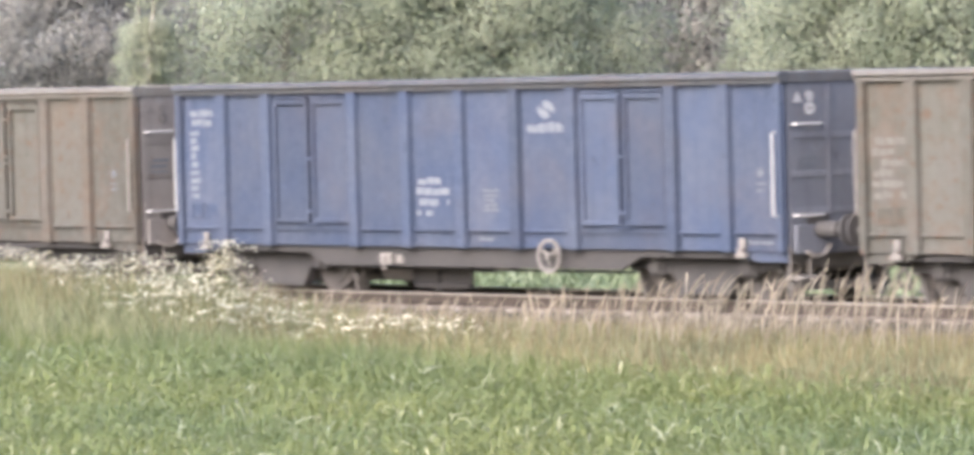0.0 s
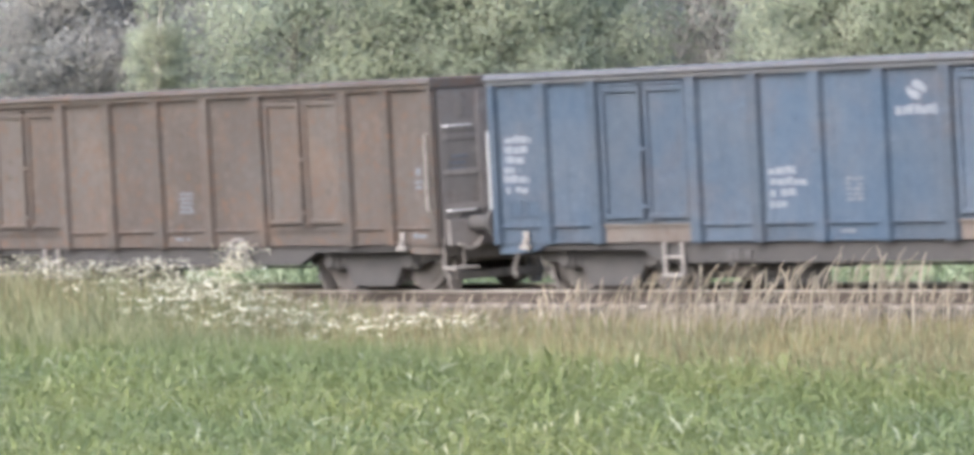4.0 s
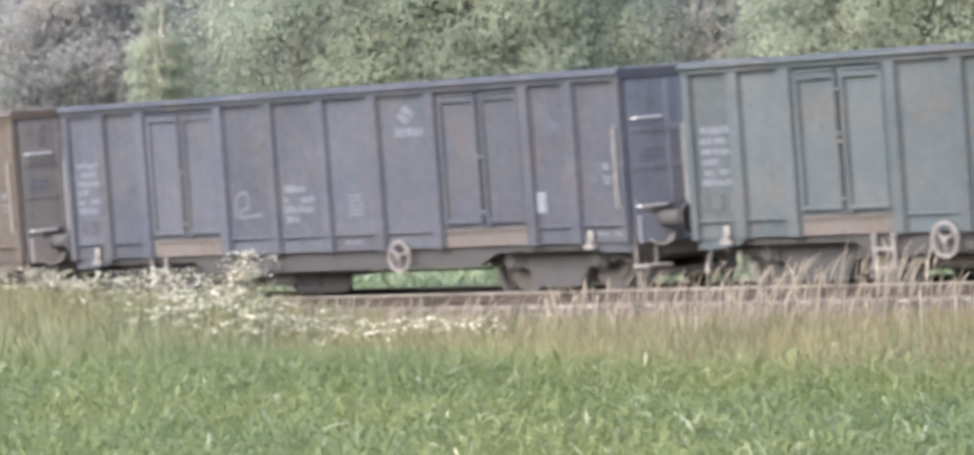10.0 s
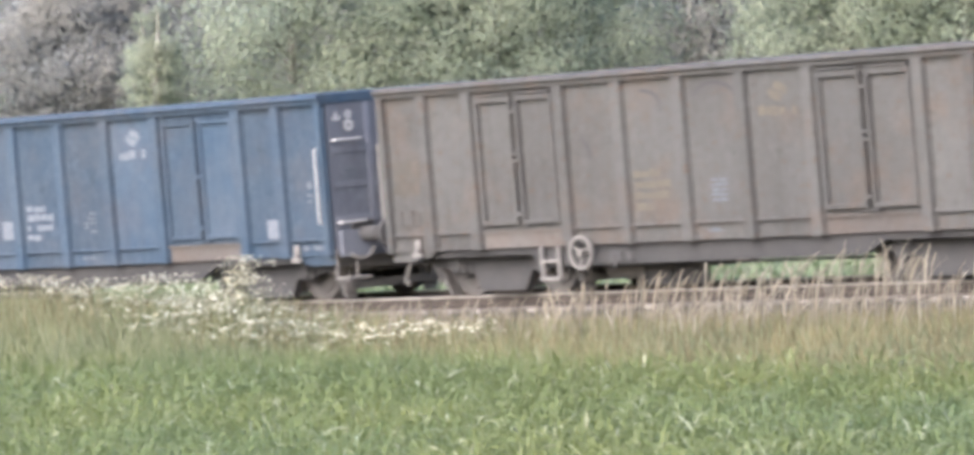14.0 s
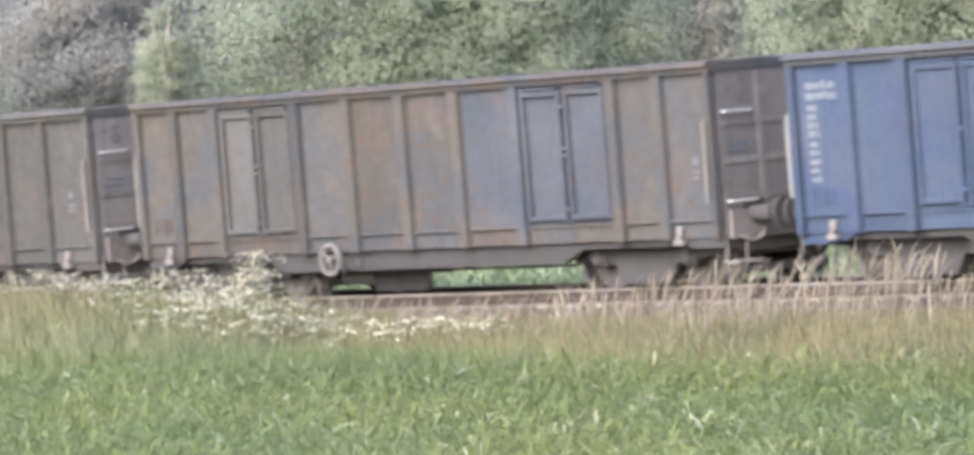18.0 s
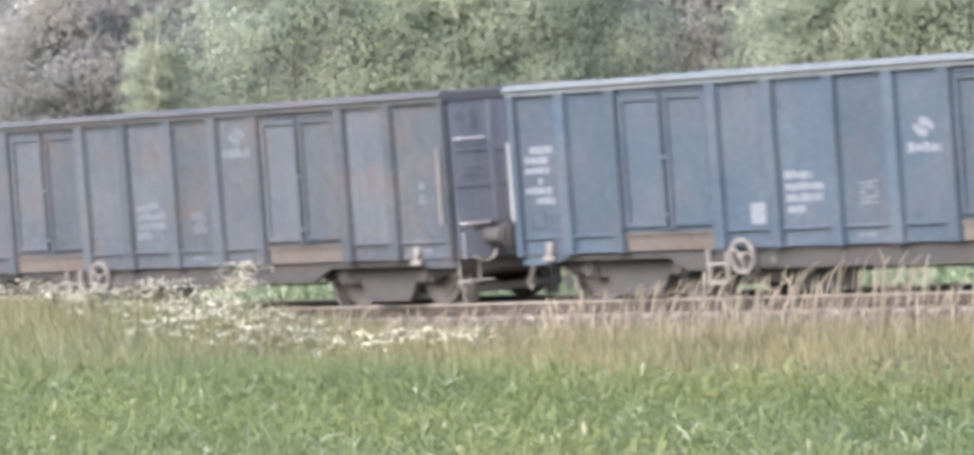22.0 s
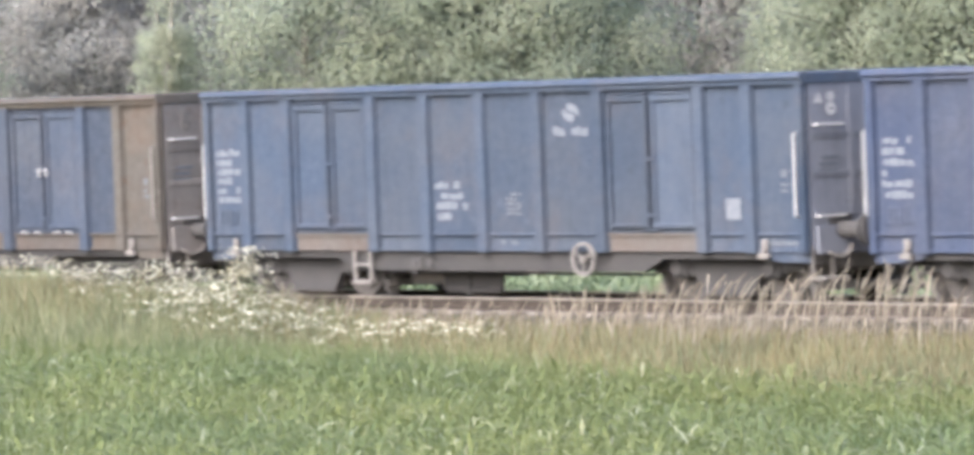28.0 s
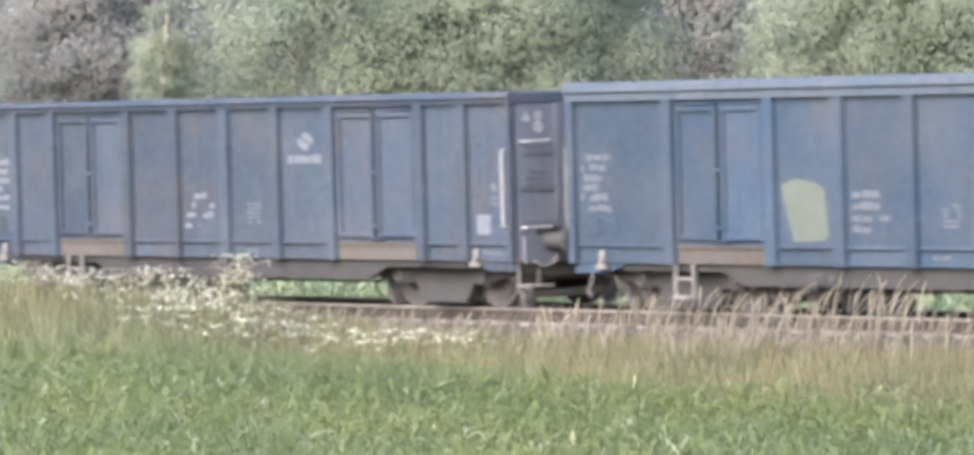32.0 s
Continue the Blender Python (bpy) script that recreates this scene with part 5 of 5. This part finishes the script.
    build_wagon(place(15), "doors_even", P("blue_paint", (0.059, 0.094, 0.185), worn=0.1, seed=17), "clean violet-blue open goods wagon with white marks", rim=grey_rim, end_paint=lifted_blue_end, step_at=None, wheel_at=4.72, seed=17, number="column")
    build_wagon(place(16), "framed", P("patched_paint", (0.122, 0.113, 0.103), worn=0.48, seed=18, second=(0.103, 0.107, 0.116), second_at=0.5), "brown and blue patched open goods wagon, badly worn", end_paint=lifted_brown_end, bay_paint={2: grey_door, 6: worn_blue, 7: worn_blue}, marks=FADED_WARM, logo=None, table=None, number=False, small=None, step_at=None, wheel_at=4.23, seed=18)
    olive = build_wagon(place(17), "framed_even", P("olive_paint", (0.106, 0.103, 0.099), worn=0.4, seed=19), "olive-grey dusty open goods wagon with double doors", end_paint=lifted_brown_end, door_paint=P("olive_door", (0.108, 0.113, 0.112), worn=0.35, seed=85), number=False, logo=None, table=None, small=None, marks=FADED_WARM, step_at=None, wheel_at=7.9, seed=19)
    build_wagon(place(18), "doors_even", P("dusk_paint", (0.083, 0.109, 0.149), worn=0.25, seed=20), "grey-blue open goods wagon with rusty door sills", rim=pale_blue_rim, end_paint=lifted_blue_end, sill=rusty_sill, square=((11.02, 1.63),), step_at=3.8, wheel_at=4.34, seed=20)
    build_wagon(place(19), "doors_even", P("steel_paint", (0.072, 0.114, 0.172), worn=0.18, seed=21), "steel-blue open goods wagon with a pale top rail", rim=pale_blue_rim, end_paint=lifted_blue_end, sill=rusty_sill, square=((11.11, 1.26), (4.74, 1.2),), logo_z=2.20, step_at=3.9, wheel_at=4.47, seed=21)
    build_wagon(place(20), "doors_even", P("dusk_paint", (0.095, 0.114, 0.147), worn=0.35, seed=22), "grey-blue worn open goods wagon with rusty sills", rim=grey_rim, end_paint=lifted_blue_end, sill=rusty_sill, marks=FADED, step_at=3.5, wheel_at=4.29, seed=22)
    rusted = build_wagon(place(21), "doors", P("rust_blue_paint", (0.070, 0.101, 0.150), worn=0.4, seed=23, second=(0.138, 0.099, 0.086), second_at=0.64), "blue open goods wagon with orange rust patches", rim=old_brown, end_paint=lifted_blue_end, sill=rusty_sill, number=False, logo=None, table=None, small=None, marks=FADED, step_at=3.5, wheel_at=8.36, seed=23)
    build_wagon(place(22), "framed_even", P("grey_paint", (0.128, 0.123, 0.120), worn=0.35, seed=24, second=(0.116, 0.118, 0.126), second_at=0.5), "grey dusty open goods wagon with double doors", rim=pale_rim, end_paint=lifted_brown_end, number=True, logo=None, table=None, small=None, marks=FADED_WARM, step_at=3.3, wheel_at=None, seed=24, handles=True)
    warm = build_wagon(place(23), "framed_even", P("brown_grey_paint", (0.126, 0.118, 0.113), worn=0.45, seed=25), "brown-grey dusty open goods wagon with double doors", rim=grey_rim, end_paint=lifted_brown_end, number=False, logo=None, table=4, small=None, marks=FADED_WARM, step_at=None, wheel_at=7.85, seed=25)
    build_wagon(place(24), "doors", P("violet_paint", (0.065, 0.092, 0.172), worn=0.12, seed=26), "clean violet-blue open goods wagon with white marks", end_paint=lifted_blue_end, step_at=3.78, wheel_at=None, seed=26)
    build_wagon(place(25), "doors", P("mid_blue_paint", (0.065, 0.099, 0.166), worn=0.18, seed=27), "mid-blue open goods wagon with rusty door sills", end_paint=lifted_blue_end, sill=rusty_sill, square=((11.35, 1.32),), step_at=3.57, wheel_at=8.44, seed=27)
    fresh = P("fresh_blue", (0.068, 0.094, 0.151), worn=0.15, seed=28)
    tan = build_wagon(place(26), "doors", P("tan_paint", (0.138, 0.121, 0.103), worn=0.4, seed=29), "tan open goods wagon with blue repainted panels", end_paint=lifted_brown_end, bay_paint={1: fresh, 2: fresh, 3: fresh, 6: fresh, 7: fresh, 8: fresh}, sill=rusty_sill, number=True, table=None, small=None, step_at=3.6, wheel_at=None, seed=29, handles=True, marks=FADED_WARM, sign=MARK)
    rustbrown = build_wagon(place(27), "framed", P("rust_brown_paint", (0.142, 0.125, 0.108), worn=0.5, seed=30, second=(0.115, 0.106, 0.098), second_at=0.56), "rust-brown open goods wagon with stained panels", end_paint=lifted_brown_end, number=False, logo=None, table=None, small=None, marks=FADED_WARM, step_at=2.8, wheel_at=4.69, seed=30, handles=True)
    long = build_wagon(place(28), "long", P("steel_paint", (0.060, 0.103, 0.175), worn=0.15, seed=31), "long steel-blue open goods wagon with a lime patch", rim=P("blue_rim", (0.132, 0.177, 0.243), worn=0.15, seed=84), end_paint=lifted_blue_end, sill=rusty_sill, logo=5, table=3, small=4, square=((12.87, 1.58), (9.75, 1.14),), marks=FADED, step_at=2.25, wheel_at=None, ladder=True, seed=31, sign=MARK)
    rust = P("orange_rust", (0.156, 0.123, 0.110), worn=0.5, seed=80)
    dull_blue = P("dull_blue", (0.077, 0.093, 0.116), worn=0.3, seed=81)
    straw = P("straw_patch", (0.152, 0.133, 0.112), worn=0.4, seed=82)
    for i, (a, c, z0, z1) in enumerate(((5.14, 6.2, 1.2, 1.85), (7.72, 8.74, 2.36, 2.92), (11.95, 12.7, 1.14, 1.74), (6.55, 7.1, 1.35, 1.7))):
        patch(rusted, a, c, z0, z1, rust, "orange rust patch", i)
    patch(ochre, 5.9, 6.4, 1.02, 1.45, dull_blue, "dull blue patch", 5)
    patch(ochre, 6.55, 7.5, 1.02, 1.4, dull_blue, "dull blue patch", 6)
    patch(ochre, 4.3, 4.5, 1.3, 1.6, dull_blue, "dark blot", 7)
    for i, (a, c) in enumerate(((0.15, 1.0),)):
        patch(beige, a, c, 1.6, 2.3, straw, "straw-coloured patch", 8)
    patch(beige, 0.82, 1.63, 1.14, 2.2, old_blue, "dull blue repainted patch", 17)
    patch(beige, 3.76, 4.72, 1.14, 2.15, old_blue, "dull blue repainted patch", 18)
    patch(dusty, 0.02, 0.8, 1.5, 2.1, straw, "straw-coloured patch", 16)
    for arc in ([(5.72, 2.78), (5.95, 2.74), (6.08, 2.62), (6.1, 2.48)], [(6.75, 2.66), (7.0, 2.8), (7.3, 2.8), (7.52, 2.7), (7.56, 2.5)], [(4.45, 2.2), (4.6, 2.05), (4.62, 1.9)]):
        sb = Buf()
        stroke(sb, smooth([(u - 0.22, v) for u, v in arc], 5), 0.05, -1.417)
        part("sprayed_arc", sb, GRAFFITI_DARK, dusty, "dark sprayed arc")
    patch(olive, -0.02, 0.8, 1.5, 2.25, straw, "straw-coloured patch", 14)
    patch(olive, 5.25, 5.8, 1.6, 1.85, straw, "pale smudge", 15)
    patch(olive, 7.33, 8.15, 2.25, 2.7, straw, "straw-coloured patch", 9)
    patch(warm, 7.3, 8.15, 2.35, 2.7, straw, "straw-coloured patch", 10)
    patch(rustbrown, 5.4, 6.3, 1.02, 1.5, dull_blue, "dark grey patch", 11)
    patch(rustbrown, 1.3, 1.75, 2.2, 2.6, P("pale_stain", (0.195, 0.178, 0.161), worn=0.3, seed=83), "pale stain", 12)
    for i in range(14):
        q = random.Random(60 + i)
        sb = Buf()
        x, z = q.uniform(4.1, 4.75), q.uniform(1.45, 2.5)
        line = [(x, z)]
        for k in range(5):
            x, z = min(4.93, max(4.02, x + q.uniform(-0.22, 0.26))), min(2.68, max(1.35, z + q.choice((-1, 1)) * q.uniform(0.1, 0.35)))
            line.append((x, z))
        stroke(sb, smooth(line, 4), q.uniform(0.018, 0.034), -1.416 - 0.0006 * i)
        part("sprayed_line", sb, MARK, tan, "faint pale sprayed line")
    sb = Buf()
    stroke(sb, smooth([(4.09, 1.3), (4.16, 1.6), (4.36, 1.65), (4.41, 1.45), (4.26, 1.4), (4.21, 1.3), (4.71, 1.33)], 4), 0.04, -1.418)
    part("sprayed_line", sb, FADED, faded, "pale sprayed squiggle")
    part("top_rail_cover", Buf().prism([(-1.54, 2.925), (-1.545, 3.06), (-1.52, 3.09), (-1.36, 3.09), (-1.355, 2.925)], "x", -0.03, 2.45), P("rim_cover", (0.105, 0.125, 0.165), worn=0.2, seed=87), rustbrown, "blue painted end of the top rail")
    pb = Buf()
    blob(pb, [(4.12, 1.80), (4.4, 1.88), (4.8, 1.82), (4.93, 1.74), (5.0, 1.16), (4.9, 1.08), (4.35, 1.06), (4.22, 1.45)], -1.418)
    part("lime_patch", pb, YELLOW_GREEN, long, "faded lime painted patch")
    build_wagon(place(29), "doors", P("steel_paint", (0.071, 0.101, 0.157), worn=0.3, seed=32), "steel-blue worn open goods wagon with rusty sills", end_paint=lifted_blue_end, sill=rusty_sill, square=((12.2, 1.26),), step_at=2.55, wheel_at=None, seed=32, logo_z=2.44)


def patch(w, x0, x1, z0, z1, mat, words, seed=0, y=-1.418):
    """An uneven painted or rusty patch on the near side."""
    r = random.Random(seed)
    x0, x1 = x0 - SHIFTS[w.name], x1 - SHIFTS[w.name]
    pts = []
    for i in range(44):
        a = 2 * math.pi * i / 44
        c, s = math.cos(a), math.sin(a)
        k = min(1.25, 1 / max(abs(c), abs(s))) * (0.86 + 0.14 * math.sin(3 * a + seed) * math.sin(5 * a + 2 * seed)) * r.uniform(0.84, 1.0)
        pts.append(((x0 + x1) / 2 + (x1 - x0) / 2 * c * k, (z0 + z1) / 2 + (z1 - z0) / 2 * s * k))
    b = Buf()
    blob(b, pts, y)
    part("paint_patch", b, mat, w, words)


def graffiti(w):
    """Sprayed shapes on the plain steel-blue wagon: a row of hooked strokes and a row of silver blocks."""
    y = -1.508

    def spray(kind, mat, words, build):
        b = Buf()
        build(b)
        part("sprayed_" + kind, b, mat, w, words)

    low = 0.77
    fills = [smooth([(7.54, low), (7.58, 1.3), (7.66, 1.66), (8.4, 1.71), (9.15, 1.68), (9.3, 1.45), (9.24, 1.1), (9.18, low)], 4),
             smooth([(9.55, low), (9.72, 1.1), (9.80, 1.6), (10.05, 1.83), (10.40, 1.80), (10.55, 1.5), (10.46, 1.1), (10.42, low)], 4),
             smooth([(10.5, low), (10.48, 1.41), (10.92, 1.52), (11.2, 1.50), (11.12, 1.2), (11.15, low)], 4),
             smooth([(11.2, low), (11.22, 1.4), (11.4, 1.56), (12.1, 1.53), (12.62, 1.42), (12.68, 1.1), (12.65, low)], 4)]
    for o in fills:
        spray("block", GRAFFITI_GREY, "silver sprayed block", lambda b: blob(b, o, y))
        spray("outline", GRAFFITI_DARK, "dark sprayed outline", lambda b: stroke(b, o, 0.10, y - 0.007))
    inner = [[(7.92, 1.55), (7.85, 1.29), (7.93, 1.06), (8.5, 1.03), (9.13, 1.0)], [(9.8, 1.44), (10.05, 1.35), (10.16, 1.21), (10.01, 1.01), (9.81, 0.8)],
             [(10.0, 1.62), (10.2, 1.66), (10.35, 1.5), (10.3, 1.2)], [(10.7, 0.8), (10.75, 1.0), (11.05, 0.98)], [(11.53, 1.48), (11.62, 1.14), (11.72, 0.95)], [(11.9, 1.0), (12.3, 1.02), (12.5, 0.85)]]
    for k, h in enumerate(inner):
        spray("outline", GRAFFITI_DARK, "dark sprayed outline", lambda b: stroke(b, smooth(h, 5), 0.085, y - 0.010 - 0.0005 * k))
    for h in ([(7.46, 0.79), (7.48, 1.4), (7.53, 1.70), (7.69, 1.79), (8.44, 1.81), (9.33, 1.76)],
              [(9.72, 1.55), (9.84, 1.82), (10.1, 1.93), (10.4, 1.88), (10.6, 1.72), (10.78, 1.61), (11.2, 1.63), (11.45, 1.68), (11.61, 1.60), (12.25, 1.60), (12.7, 1.48)]):
        spray("line", MARK, "white sprayed line", lambda b: stroke(b, smooth(h, 5), 0.055, y - 0.014))
    hooks = [[(2.6, 0.77), (2.57, 1.2), (2.54, 1.54), (2.6, 1.74), (2.82, 1.8), (3.01, 1.73), (2.97, 1.57), (2.88, 1.34)], [(3.0, 1.61), (3.1, 1.60), (3.22, 1.59)],
             [(3.36, 1.67), (3.42, 1.43), (3.31, 1.22), (3.44, 1.01), (3.55, 0.78)], [(3.43, 1.56), (3.76, 1.66), (4.07, 1.68), (4.18, 1.58)],
             [(3.61, 1.47), (3.71, 1.18), (3.85, 1.07), (3.63, 1.03)], [(4.31, 1.62), (4.75, 1.71), (4.79, 1.48), (4.65, 1.32), (4.86, 0.99), (4.88, 0.80), (4.6, 0.78)],
             [(4.33, 1.16), (4.5, 1.27), (4.65, 1.36)], [(4.86, 1.63), (5.1, 1.6), (5.1, 1.31), (5.15, 1.08)], [(3.0, 1.3), (3.12, 1.05), (3.19, 0.79)], [(3.76, 1.01), (3.85, 0.9), (3.92, 0.78)], [(4.09, 1.4), (4.05, 1.09), (4.07, 0.79)]]
    for k, h in enumerate(hooks):
        s = smooth(h, 5)
        spray("shade", GRAFFITI_DARK, "dark sprayed shade", lambda b: stroke(b, [(u + 0.05, v - 0.02) for u, v in s], 0.30, y - 0.002 - 0.0004 * k))
        spray("line", MARK, "white sprayed line", lambda b: stroke(b, s, 0.075, y - 0.010 - 0.0005 * k))
    spray("ring", MARK, "white sprayed ring", lambda b: stroke(b, smooth([(4.99, 1.98), (4.82, 1.87), (4.84, 1.73), (5.09, 1.72), (5.16, 1.86), (4.99, 1.98)], 4), 0.07, y - 0.016))
    spray("zigzag", MARK, "thin white sprayed zigzag", lambda b: stroke(b, smooth([(3.02 + 0.17 * i, 2.10 + (0.09 if i % 2 else 0)) for i in range(11)], 3), 0.035, y - 0.006))
    spray("scribble", FADED, "faded pale scribble", lambda b: stroke(b, smooth([(5.51, 2.08), (5.67, 1.87), (5.53, 1.63), (5.95, 1.52), (5.75, 1.46), (5.48, 1.34), (5.9, 1.2), (5.55, 1.12), (5.77, 1.01)], 4), 0.06, y + 0.09))
    spray("cloud", FADED, "faded pale sprayed cloud", lambda b: blob(b, smooth([(1.55, 1.12), (1.5, 1.6), (1.62, 1.85), (1.92, 1.84), (1.95, 1.5), (2.02, 1.2), (1.75, 1.06), (1.55, 1.12)], 3), -1.437))


def travelled(t):
    """Metres the train has gone after t seconds."""
    return 12.2025 * t + 10.78 * (t / 32) ** 2 + 1.94 * (t / 32) ** 3


def motions():
    for w, rear, sets in WAGONS:
        walk(w, [(t, pose(rear + travelled(t), 0, 0)) for t in range(33)])
        # wheels turn while the wagon passes before the camera
        seen = [t / FPS for t in range(0, 32 * FPS + 1) if -34 < rear + travelled(t / FPS) < 17]
        for ws in sets:
            x, z = ws.location.x, ws.location.z
            rows = [(t, pose(x, 0, z, 0, math.degrees(travelled(t) / 0.46) % 360, 0)) for t in seen]
            if seen[0] > 0:
                rows.insert(0, (0, rows[0][1]))
            if seen[-1] < 32:
                rows.append((32, rows[-1][1]))
            walk(ws, rows)


build_ground()
build_track()
build_vegetation()
build_trees()
build_train()
motions()
